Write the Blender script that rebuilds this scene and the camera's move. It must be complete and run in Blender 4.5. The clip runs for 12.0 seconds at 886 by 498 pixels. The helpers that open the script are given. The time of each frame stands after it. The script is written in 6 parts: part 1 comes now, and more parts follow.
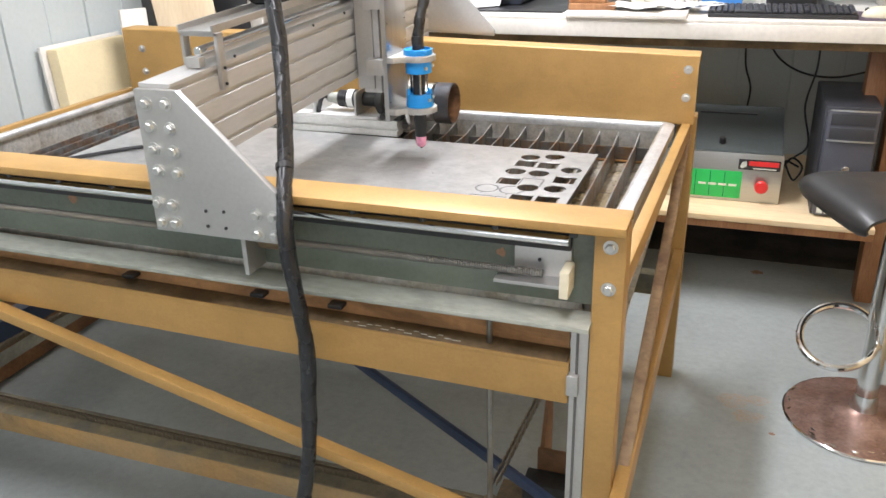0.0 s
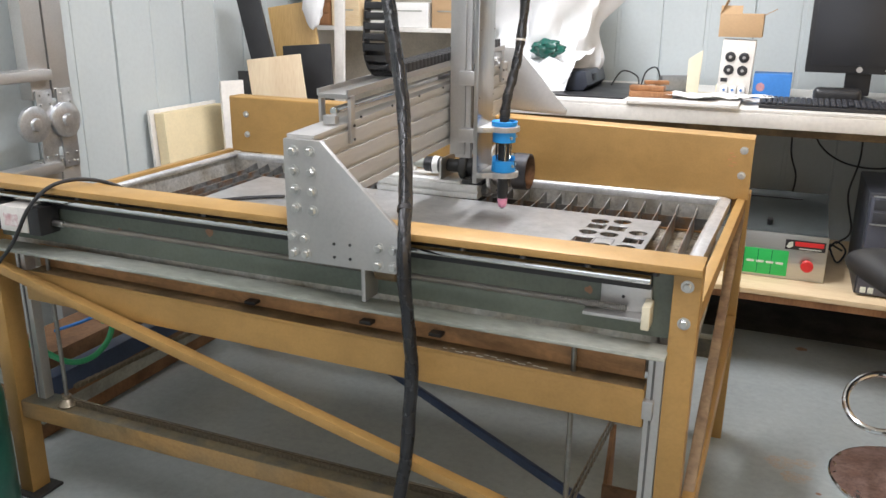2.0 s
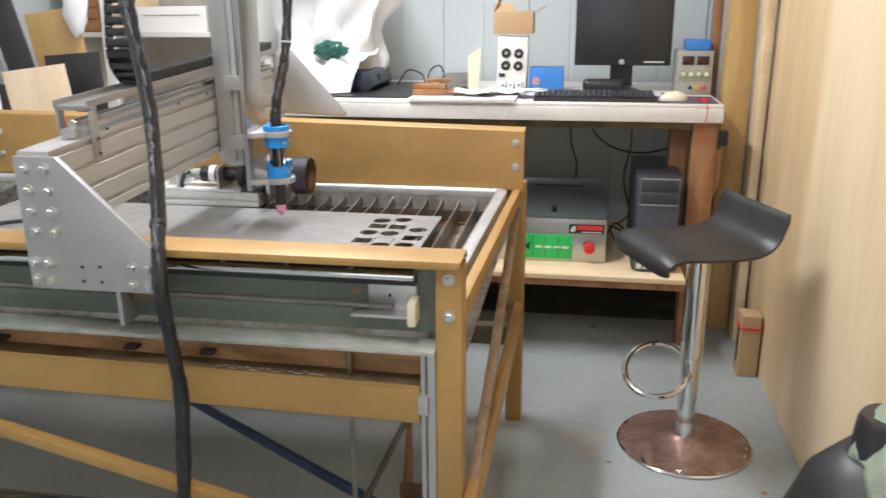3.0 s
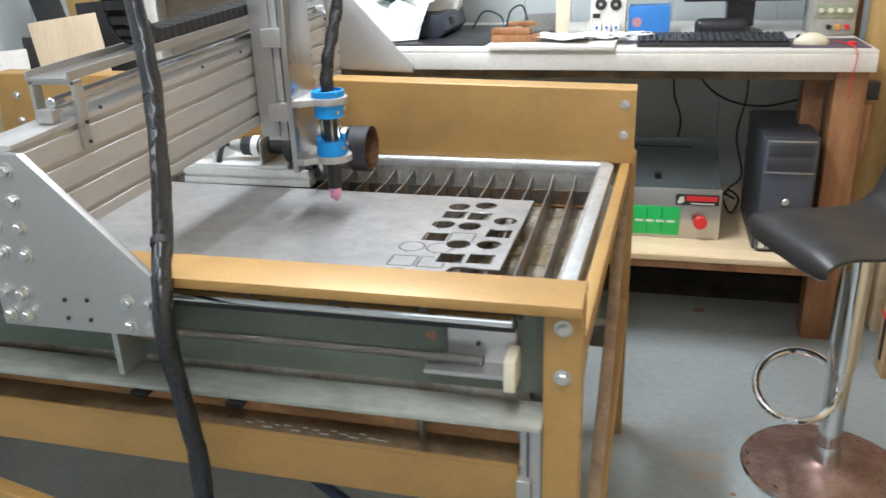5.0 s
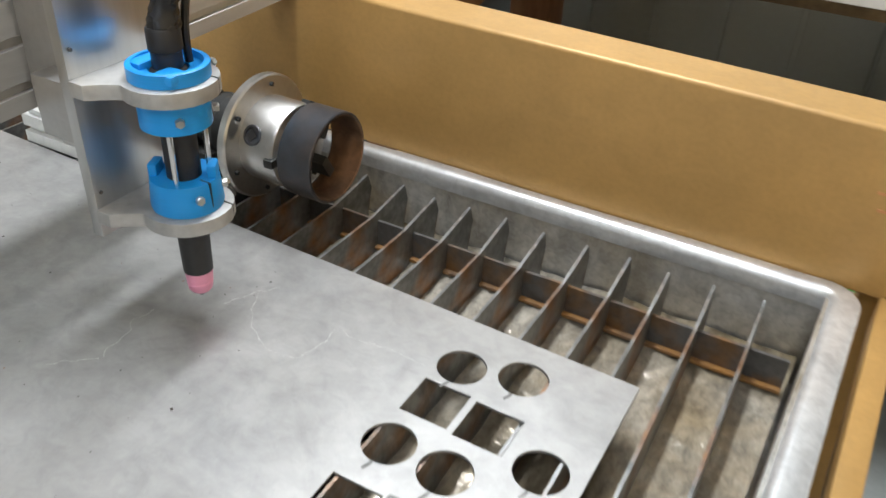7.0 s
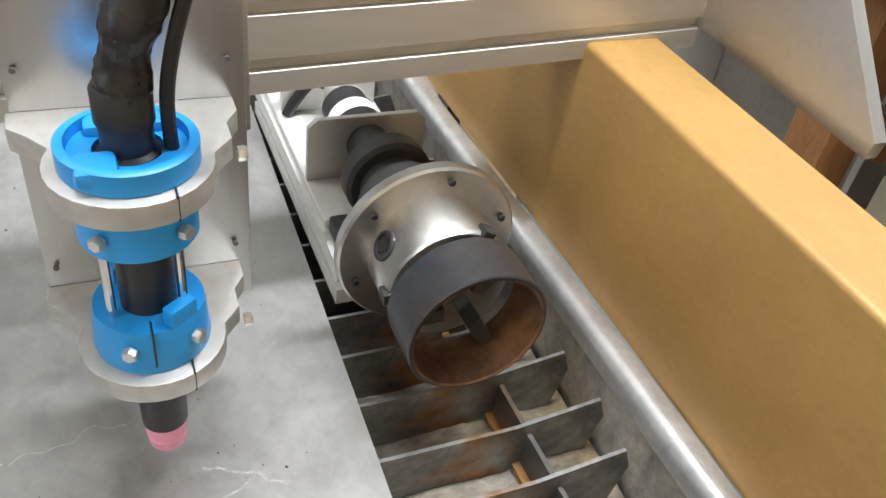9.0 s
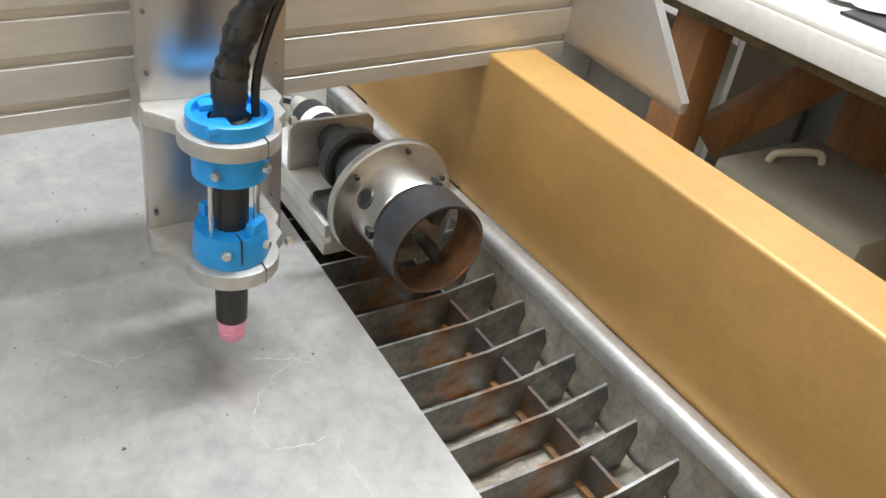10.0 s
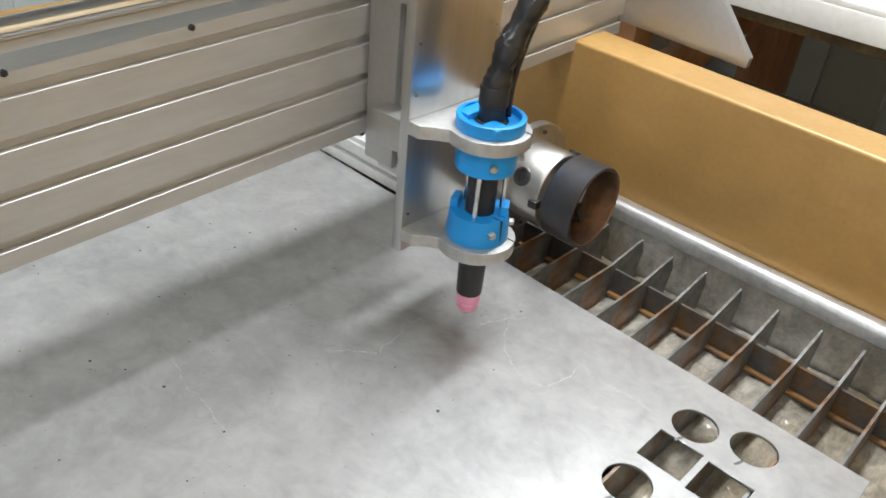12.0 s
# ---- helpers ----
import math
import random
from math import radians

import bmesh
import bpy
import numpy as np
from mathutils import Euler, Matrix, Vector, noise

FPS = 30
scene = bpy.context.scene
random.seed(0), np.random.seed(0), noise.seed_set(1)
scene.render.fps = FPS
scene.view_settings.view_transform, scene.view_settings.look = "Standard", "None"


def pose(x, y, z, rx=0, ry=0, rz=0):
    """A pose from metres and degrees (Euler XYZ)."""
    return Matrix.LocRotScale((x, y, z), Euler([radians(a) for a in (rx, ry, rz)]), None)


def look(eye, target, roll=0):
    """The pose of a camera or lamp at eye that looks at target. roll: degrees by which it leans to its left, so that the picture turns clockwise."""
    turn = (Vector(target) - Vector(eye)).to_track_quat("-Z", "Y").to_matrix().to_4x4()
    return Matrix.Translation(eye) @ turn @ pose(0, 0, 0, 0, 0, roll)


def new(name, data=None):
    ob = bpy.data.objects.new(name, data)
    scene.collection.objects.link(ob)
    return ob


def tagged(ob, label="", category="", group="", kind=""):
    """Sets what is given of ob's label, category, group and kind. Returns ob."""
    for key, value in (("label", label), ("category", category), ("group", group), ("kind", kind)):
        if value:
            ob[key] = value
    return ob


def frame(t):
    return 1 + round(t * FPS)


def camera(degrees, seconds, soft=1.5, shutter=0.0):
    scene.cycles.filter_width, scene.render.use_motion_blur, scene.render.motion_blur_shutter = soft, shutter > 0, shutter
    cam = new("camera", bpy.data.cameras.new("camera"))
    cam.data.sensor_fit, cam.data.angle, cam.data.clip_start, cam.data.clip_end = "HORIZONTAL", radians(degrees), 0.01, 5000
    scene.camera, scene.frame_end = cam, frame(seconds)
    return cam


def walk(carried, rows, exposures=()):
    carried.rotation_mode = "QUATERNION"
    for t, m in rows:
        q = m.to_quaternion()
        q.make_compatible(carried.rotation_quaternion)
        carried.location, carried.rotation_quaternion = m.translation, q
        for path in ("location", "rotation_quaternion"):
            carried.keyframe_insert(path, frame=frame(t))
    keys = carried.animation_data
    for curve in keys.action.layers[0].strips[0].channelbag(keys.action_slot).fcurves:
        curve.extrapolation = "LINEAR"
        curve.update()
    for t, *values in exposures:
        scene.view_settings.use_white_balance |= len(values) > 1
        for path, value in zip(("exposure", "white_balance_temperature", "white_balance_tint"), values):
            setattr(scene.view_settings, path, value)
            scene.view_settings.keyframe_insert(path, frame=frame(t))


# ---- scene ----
cam = camera(57.2, 12.0, shutter=0.2)
PATH = [
    (0, (0.132, 0.417, 1.335), (-0.502, 2.141, 0.545), -1.6),
    (0.5, (0.147, 0.298, 1.344), (-0.55, 2.031, 0.628), -1.9),
    (1, (0.121, 0.173, 1.333), (-0.571, 1.935, 0.686), -0.3),
    (1.5, (0.084, 0.141, 1.335), (-0.635, 1.907, 0.734), 0.3),
    (2, (0.097, 0.157, 1.332), (-0.63, 1.922, 0.737), 0.5),
    (2.5, (0.151, 0.187, 1.332), (-0.403, 2.012, 0.731), -0.2),
    (3, (0.201, 0.212, 1.328), (-0.121, 2.096, 0.738), -0.4),
    (3.2, (0.219, 0.217, 1.334), (-0.016, 2.112, 0.741), -0.4),
    (4.8, (0.159, 0.539, 1.34), (-0.278, 2.354, 0.623), -2.2),
    (5, (0.072, 0.639, 1.312), (-0.402, 2.441, 0.586), -2.0),
    (5.5, (-0.068, 0.871, 1.333), (-0.519, 2.646, 0.53), -0.3),
    (6, (-0.077, 1.152, 1.298), (-0.546, 2.884, 0.415), -0.4),
    (6.5, (-0.005, 1.449, 1.307), (-0.597, 3.063, 0.285), -0.7),
    (7, (-0.07, 1.747, 1.268), (-0.845, 3.223, 0.163), 3.0),
    (7.5, (-0.179, 1.98, 1.25), (-1.287, 3.198, 0.116), 5.5),
    (7.7, (-0.236, 2.071, 1.221), (-1.442, 3.144, 0.04), 8.3),
    (9.3, (-0.184, 2.191, 1.254), (-1.586, 2.907, 0.02), 8.6),
    (9.5, (-0.104, 2.13, 1.278), (-1.515, 2.922, 0.103), 8.4),
    (10, (-0.003, 2.007, 1.302), (-1.345, 2.995, 0.196), 9.3),
    (10.5, (-0.02, 1.942, 1.305), (-1.336, 2.961, 0.196), 8.4),
    (11, (-0.092, 1.894, 1.299), (-1.402, 2.905, 0.176), 7.5),
    (11.5, (-0.12, 1.743, 1.319), (-1.263, 2.969, 0.229), 6.4),
    (12, (-0.134, 1.632, 1.33), (-1.215, 2.909, 0.234), 6.0),
]
walk(cam, [(t, look(eye, target, roll)) for t, eye, target, roll in PATH],
     [(0, 0.16, 6480, 15), (0.7, 0.0, 6470, 15), (1.2, -0.16, 6450, 15), (3.2, -0.18, 6450, 15), (5.0, -0.18, 6120, 11), (5.6, -0.3, 6100, 10), (6.5, -0.49, 6320, 10),
      (7.0, -0.42, 6380, 10), (7.5, -0.33, 6420, 10), (9.5, -0.18, 6560, 10), (10.5, -0.20, 6480, 10), (12, -0.36, 6430, 10)])

# ---- world and lamps ----
world = bpy.data.worlds.new("world")
scene.world = world
world.use_nodes = True
world.node_tree.nodes["Background"].inputs[0].default_value = (0.55, 0.6, 0.65, 1)
world.node_tree.nodes["Background"].inputs[1].default_value = 0.25
scene.view_settings.exposure = 0.0


def area_lamp(name, x, y, z, sx, sy, watts, colour):
    data = bpy.data.lights.new(name, "AREA")
    data.shape, data.size, data.size_y, data.energy, data.color = "RECTANGLE", sx, sy, watts, colour
    ob = new(name, data)
    ob.location = (x, y, z)
    return ob


# first lamp follows the beam's shadow; the other two are added, unseen fill
KEY_AND_FILL = [(-0.60, 2.66, 0.14), (0.0, 0.60, 0.30), (-1.6, 0.9, 0.55)]
WATTS = [66, 23, 12]
for (lx, ly, wide), w in zip(KEY_AND_FILL, WATTS):
    area_lamp("key_and_fill_light", lx, ly, 2.53, wide, 1.3, w, (0.93, 0.97, 1.0))
# unseen fill added to light the front faces; no window is known here
front_fill = area_lamp("unseen_front_fill", -0.2, -1.58, 1.35, 1.9, 1.6, 17, (0.90, 0.96, 1.0))
front_fill.rotation_euler = (radians(90), 0, 0)


# ---- materials ----
def mat(name, col, rough=0.5, metal=0.0, var=0.12, scale=6.0, fine=90.0, bump=0.05, col2=None, stain=0.0, stretch=(1, 1, 1), coat=0.0, rvar=0.1, spec=0.5):
    """A surface with a broad and a fine variation of colour and roughness, and a fine relief."""
    m = bpy.data.materials.new(name)
    m.use_nodes = True
    nt = m.node_tree
    b = nt.nodes["Principled BSDF"]
    L = nt.links.new
    tc = nt.nodes.new("ShaderNodeTexCoord")
    mp = nt.nodes.new("ShaderNodeMapping")
    mp.inputs["Scale"].default_value = stretch
    L(tc.outputs["Object"], mp.inputs["Vector"])
    n1, n2 = nt.nodes.new("ShaderNodeTexNoise"), nt.nodes.new("ShaderNodeTexNoise")
    n1.inputs["Scale"].default_value, n1.inputs["Detail"].default_value = scale, 5
    n2.inputs["Scale"].default_value, n2.inputs["Detail"].default_value = fine, 3
    L(mp.outputs[0], n1.inputs["Vector"])
    L(mp.outputs[0], n2.inputs["Vector"])
    c2 = col2 or tuple(c * (1 - 2.2 * var) for c in col)
    mix = nt.nodes.new("ShaderNodeMix")
    mix.data_type = "RGBA"
    ramp = nt.nodes.new("ShaderNodeValToRGB")
    ramp.color_ramp.elements[0].position, ramp.color_ramp.elements[1].position = 0.35 + stain * 0.15, 0.68
    L(n1.outputs["Fac"], ramp.inputs[0])
    L(ramp.outputs[0], mix.inputs["Factor"])
    mix.inputs["A"].default_value, mix.inputs["B"].default_value = (*col, 1), (*c2, 1)
    mix2 = nt.nodes.new("ShaderNodeMix")
    mix2.data_type, mix2.blend_type = "RGBA", "MULTIPLY"
    mix2.inputs["Factor"].default_value = min(1.0, var * 2.5)
    L(mix.outputs["Result"], mix2.inputs["A"])
    r2 = nt.nodes.new("ShaderNodeValToRGB")
    r2.color_ramp.elements[0].color, r2.color_ramp.elements[0].position = (0.55, 0.55, 0.55, 1), 0.3
    r2.color_ramp.elements[1].position = 0.6
    L(n2.outputs["Fac"], r2.inputs[0])
    L(r2.outputs[0], mix2.inputs["B"])
    L(mix2.outputs["Result"], b.inputs["Base Color"])
    mr = nt.nodes.new("ShaderNodeMapRange")
    mr.inputs["To Min"].default_value, mr.inputs["To Max"].default_value = max(0.03, rough - rvar), min(1, rough + rvar)
    L(n1.outputs["Fac"], mr.inputs["Value"])
    L(mr.outputs[0], b.inputs["Roughness"])
    b.inputs["Metallic"].default_value = metal
    b.inputs["Specular IOR Level"].default_value = spec
    b.inputs["Coat Weight"].default_value = coat
    if bump:
        bp = nt.nodes.new("ShaderNodeBump")
        bp.inputs["Strength"].default_value, bp.inputs["Distance"].default_value = bump, 0.002
        L(n2.outputs["Fac"], bp.inputs["Height"])
        L(bp.outputs[0], b.inputs["Normal"])
    return m


def wood(name, c1, c2, axis="Z", scale=3.0, rough=0.5, rings=9.0, streak=0.45):
    m = bpy.data.materials.new(name)
    m.use_nodes = True
    nt = m.node_tree
    b = nt.nodes["Principled BSDF"]
    L = nt.links.new
    tc, mp = nt.nodes.new("ShaderNodeTexCoord"), nt.nodes.new("ShaderNodeMapping")
    s = {"X": (0.12, 1, 1), "Y": (1, 0.12, 1), "Z": (1, 1, 0.12)}[axis]
    mp.inputs["Scale"].default_value = tuple(scale * v for v in s)
    L(tc.outputs["Object"], mp.inputs["Vector"])
    n1, n2 = nt.nodes.new("ShaderNodeTexNoise"), nt.nodes.new("ShaderNodeTexNoise")
    n1.inputs["Scale"].default_value, n1.inputs["Detail"].default_value, n1.inputs["Distortion"].default_value = rings * 0.35, 4, 1.2
    n2.inputs["Scale"].default_value, n2.inputs["Detail"].default_value = rings * 7, 4
    L(mp.outputs[0], n1.inputs["Vector"])
    L(mp.outputs[0], n2.inputs["Vector"])
    add = nt.nodes.new("ShaderNodeMath")
    add.operation = "MULTIPLY_ADD"
    add.inputs[1].default_value = streak
    L(n2.outputs["Fac"], add.inputs[0])
    half = nt.nodes.new("ShaderNodeMath")
    half.operation = "MULTIPLY"
    half.inputs[1].default_value = 1.05 - streak
    L(n1.outputs["Fac"], half.inputs[0])
    L(half.outputs[0], add.inputs[2])
    ramp = nt.nodes.new("ShaderNodeValToRGB")
    ramp.color_ramp.elements[0].position, ramp.color_ramp.elements[1].position = 0.36, 0.66
    ramp.color_ramp.elements[0].color, ramp.color_ramp.elements[1].color = (*c1, 1), (*c2, 1)
    L(add.outputs[0], ramp.inputs[0])
    L(ramp.outputs[0], b.inputs["Base Color"])
    b.inputs["Roughness"].default_value = rough
    bp = nt.nodes.new("ShaderNodeBump")
    bp.inputs["Strength"].default_value, bp.inputs["Distance"].default_value = 0.1, 0.002
    L(n2.outputs["Fac"], bp.inputs["Height"])
    L(bp.outputs[0], b.inputs["Normal"])
    return m


def smudge(m, layers):
    """Multiply the colour by blotches and scuffs, each (scale, darkest, stretch)."""
    nt = m.node_tree
    b = nt.nodes["Principled BSDF"]
    src = b.inputs["Base Color"].links[0].from_socket
    tc = nt.nodes.new("ShaderNodeTexCoord")
    for sc, dark, st in layers:
        mp, nz, rp, mx = (nt.nodes.new(k) for k in ("ShaderNodeMapping", "ShaderNodeTexNoise", "ShaderNodeValToRGB", "ShaderNodeMix"))
        mp.inputs["Scale"].default_value = st
        mp.inputs["Rotation"].default_value = (0, 0, 0.5)
        nz.inputs["Scale"].default_value, nz.inputs["Detail"].default_value = sc, 9
        nz.inputs["Roughness"].default_value, nz.inputs["Distortion"].default_value = 0.66, 0.8
        rp.color_ramp.elements[0].color, rp.color_ramp.elements[0].position = (dark, dark, dark, 1), 0.36
        rp.color_ramp.elements[1].position = 0.58
        mx.data_type, mx.blend_type = "RGBA", "MULTIPLY"
        mx.inputs["Factor"].default_value = 1.0
        nt.links.new(tc.outputs["Object"], mp.inputs["Vector"])
        nt.links.new(mp.outputs[0], nz.inputs["Vector"])
        nt.links.new(nz.outputs["Fac"], rp.inputs[0])
        nt.links.new(src, mx.inputs["A"])
        nt.links.new(rp.outputs[0], mx.inputs["B"])
        src = mx.outputs["Result"]
    nt.links.new(src, b.inputs["Base Color"])
    return m


GOLD = smudge(mat("gold_paint", (0.475, 0.279, 0.090), 0.45, 0.16, 0.07, 5, 160, 0.05, rvar=0.1), ((4, 0.90, (1, 1, 1)), (28, 0.93, (0.5, 1, 1))))
# darker gold for the low rail: its dirt plus the shade under the table
GOLDDIRTSHADE = smudge(mat("dirty_shaded_gold_paint", (0.40, 0.235, 0.085), 0.5, 0.2, 0.12, 6, 120, 0.08, col2=(0.25, 0.19, 0.11)), ((9, 0.62, (0.4, 1, 1)),))
GREEN = mat("grey_green_paint", (0.17, 0.20, 0.165), 0.42, 0.1, 0.12, 7, 120, 0.06)
GREYPAINT = mat("worn_grey_paint", (0.43, 0.44, 0.39), 0.45, 0.1, 0.16, 8, 80, 0.08, stain=0.5)
LEDGEM = smudge(mat("ledge_paint", (0.52, 0.53, 0.48), 0.36, 0.1, 0.16, 3.5, 80, 0.1, col2=(0.27, 0.29, 0.24), stretch=(0.5, 1, 1)), ((14, 0.7, (0.25, 1, 1)),))
PRIMER = mat("red_brown_primer", (0.30, 0.155, 0.075), 0.6, 0.0, 0.2, 9, 90, 0.1)
STRUT = mat("peeling_brown_paint", (0.34, 0.235, 0.14), 0.6, 0.0, 0.2, 22, 90, 0.12, col2=(0.20, 0.12, 0.075))
GRIME = mat("grimy_brown_steel", (0.24, 0.165, 0.085), 0.5, 0.2, 0.25, 12, 70, 0.12)
ALU = mat("aluminium_plate", (0.54, 0.53, 0.515), 0.42, 0.85, 0.05, 4, 150, 0.03, rvar=0.07)
ALUPALE = mat("pale_milled_aluminium", (0.80, 0.80, 0.78), 0.45, 0.4, 0.08, 9, 120, 0.05)
ALUROUGH = mat("cast_aluminium", (0.57, 0.565, 0.55), 0.5, 0.7, 0.1, 14, 120, 0.1)
ALUBRIGHT = mat("polished_aluminium", (0.60, 0.60, 0.59), 0.29, 0.92, 0.08, 6, 100, 0.02, stretch=(1, 1, 0.1))
EXTR = smudge(mat("aluminium_extrusion", (0.60, 0.59, 0.575), 0.42, 0.5, 0.06, 5, 140, 0.02, stretch=(1, 0.1, 1)), ((30, 0.93, (1, 0.3, 1)),))
GROOVE = mat("dark_slot", (0.16, 0.155, 0.15), 0.6, 0.4, 0.1)
CHROME = mat("chrome", (0.80, 0.80, 0.80), 0.12, 1.0, 0.04, 8, 60, 0.0, rvar=0.05)
STEEL = mat("machined_steel", (0.60, 0.59, 0.57), 0.34, 1.0, 0.08, 10, 120, 0.03)
RIMM = smudge(mat("bright_rim_aluminium", (0.80, 0.81, 0.82), 0.36, 0.65, 0.06, 14, 120, 0.08), ((20, 0.78, (0.5, 0.5, 1)), (90, 0.85, (1, 1, 1))))
SCREWM = mat("oiled_screw_steel", (0.28, 0.27, 0.25), 0.35, 0.9, 0.1, 20, 150, 0.05)
CHALKRED = mat("orange_chalk", (0.62, 0.28, 0.12), 0.8, 0.0, 0.1)
HINGEM = mat("dull_hinge_steel", (0.62, 0.63, 0.64), 0.34, 0.85, 0.12, 30, 160, 0.08)
ZINC = mat("zinc_bolt", (0.66, 0.66, 0.64), 0.32, 0.9, 0.08, 30, 200, 0.03)
SHEET = smudge(mat("mill_steel_sheet", (0.445, 0.44, 0.43), 0.39, 0.46, 0.07, 3.2, 30, 0.02, stain=0.3, rvar=0.16), ((6, 0.84, (1, 1, 1)), (17, 0.86, (1, 1, 1)), (60, 0.90, (0.7, 1, 1))))
SLAT = smudge(mat("rusty_slat_steel", (0.33, 0.335, 0.33), 0.38, 0.65, 0.2, 13, 90, 0.15, col2=(0.36, 0.155, 0.04), stain=0.9), ((24, 0.58, (1, 1, 0.6)), (70, 0.7, (1, 0.4, 1))))
PAN = smudge(mat("tray_aluminium", (0.64, 0.63, 0.60), 0.34, 0.5, 0.15, 11, 70, 0.15, col2=(0.44, 0.39, 0.31), stain=0.4), ((26, 0.7, (1, 1, 0.6)), (110, 0.75, (1, 1, 1))))
SLUDGE = smudge(mat("wet_sludge", (0.47, 0.43, 0.36), 0.16, 0.2, 0.2, 5, 60, 0.9, col2=(0.28, 0.21, 0.11), rvar=0.1), ((38, 0.62, (1, 0.35, 1)), (120, 0.7, (1, 0.5, 1))))
BLACK = mat("black_plastic", (0.022, 0.022, 0.024), 0.42, 0.0, 0.15, 12, 150, 0.05)
SLEEVE = mat("black_sleeve", (0.018, 0.019, 0.022), 0.27, 0.0, 0.15, 20, 160, 0.2)
DARKIRON = mat("dark_cast_iron", (0.05, 0.05, 0.048), 0.55, 0.3, 0.2, 15, 100, 0.15)
BLUE = mat("printed_blue_plastic", (0.012, 0.30, 0.78), 0.38, 0.0, 0.05, 8, 260, 0.06, stretch=(0.2, 0.2, 3))
PINK = mat("pink_ceramic", (0.82, 0.34, 0.50), 0.5, 0.0, 0.06)
PIPE = mat("blued_pipe", (0.060, 0.072, 0.090), 0.4, 0.6, 0.15, 12, 90, 0.08, col2=(0.10, 0.075, 0.06))
PIPERUST = smudge(mat("rusty_pipe_bore", (0.17, 0.105, 0.07), 0.5, 0.3, 0.2, 20, 100, 0.15, col2=(0.26, 0.13, 0.06)), ((30, 0.5, (1, 1, 1)),))
FLOORM = smudge(mat("grey_floor_paint", (0.37, 0.405, 0.40), 0.38, 0.0, 0.08, 1.6, 40, 0.03, stain=0.2), ((5, 0.92, (1, 1, 1)), (60, 0.93, (1, 1, 1))))
WALLM = mat("pale_steel_cladding", (0.54, 0.585, 0.585), 0.42, 0.0, 0.04, 1.3, 60, 0.01)
CEILM = mat("ceiling_board", (0.72, 0.71, 0.68), 0.8, 0.0, 0.06, 2, 60, 0.03)
WHITE = mat("white_paint", (0.78, 0.75, 0.70), 0.45, 0.0, 0.07, 4, 70, 0.04)
PLY = wood("plywood_face", (0.70, 0.48, 0.25), (0.90, 0.72, 0.47), "Z", 1.5, 0.45, 4.0, 0.2)
PINE = wood("pale_pine", (0.66, 0.48, 0.27), (0.80, 0.64, 0.42), "X", 3, 0.55)
POST = wood("ochre_post", (0.40, 0.25, 0.09), (0.55, 0.36, 0.14), "Z", 3, 0.45)
REDWOOD = wood("red_brown_timber", (0.215, 0.092, 0.036), (0.39, 0.19, 0.082), "Z", 4, 0.5)
CARD = mat("cardboard", (0.50, 0.33, 0.18), 0.8, 0.0, 0.06, 5, 120, 0.04)
CLOTH = mat("white_cloth", (0.84, 0.845, 0.85), 0.9, 0.0, 0.04, 5, 200, 0.1)
INOX = mat("brushed_stainless", (0.55, 0.55, 0.53), 0.33, 0.9, 0.06, 4, 120, 0.02, stretch=(0.1, 1, 3))
PCGREY = mat("dark_grey_plastic", (0.045, 0.047, 0.056), 0.4, 0.0, 0.1, 7, 150, 0.03)
SCREEN = mat("dark_lcd", (0.022, 0.023, 0.027), 0.32, 0.0, 0.03, 2, 50, 0.0)
LEATHER = mat("black_leatherette", (0.030, 0.029, 0.029), 0.42, 0.0, 0.12, 10, 220, 0.15)
RUSTCHROME = smudge(mat("pitted_chrome", (0.43, 0.29, 0.245), 0.34, 0.65, 0.16, 14, 110, 0.1, col2=(0.31, 0.185, 0.145)), ((40, 0.7, (1, 1, 1)),))
REDP = mat("red_plastic", (0.72, 0.03, 0.03), 0.35, 0.0, 0.05)
GREENL = mat("green_label", (0.02, 0.50, 0.11), 0.4, 0.0, 0.05)
BLUEB = mat("blue_box", (0.04, 0.22, 0.62), 0.5, 0.0, 0.06)
BLUEFRAME = mat("old_blue_paint", (0.045, 0.07, 0.14), 0.45, 0.0, 0.15)
FOAM = mat("yellow_foam_board", (0.80, 0.67, 0.42), 0.7, 0.0, 0.05)
PAPER = mat("white_paper", (0.82, 0.81, 0.78), 0.7, 0.0, 0.03)
TAN = mat("tan_case", (0.29, 0.258, 0.205), 0.5, 0.0, 0.07)
CREAM = mat("cream_plastic", (0.72, 0.66, 0.50), 0.45, 0.0, 0.04)
DGREEN = mat("dark_green_plastic", (0.008, 0.10, 0.075), 0.18, 0.0, 0.15)
HOSEGREEN = mat("green_hose", (0.02, 0.33, 0.13), 0.35, 0.0, 0.06)
TOWEL = mat("green_towel", (0.36, 0.42, 0.30), 0.95, 0.0, 0.15, 14, 260, 0.6)
OXIDE = mat("orange_grime", (0.34, 0.16, 0.035), 0.7, 0.0, 0.2, 26, 90, 0.15, col2=(0.15, 0.09, 0.05))
DARKSTRIP = smudge(mat("dark_brown_floor", (0.085, 0.075, 0.06), 0.8, 0.0, 0.2, 5, 60, 0.2), ((9, 0.6, (1, 1, 1)),))
CHAINM = mat("oily_chain", (0.36, 0.30, 0.22), 0.35, 0.8, 0.2, 40, 200, 0.1)
FSTAIN = mat("faint_floor_stain", (0.42, 0.34, 0.26), 0.5, 0.0, 0.1, 60, 160, 0.02, col2=(0.36, 0.39, 0.385))
FSPOT = mat("rust_spot", (0.36, 0.20, 0.12), 0.6, 0.0, 0.15, 20, 90, 0.02)
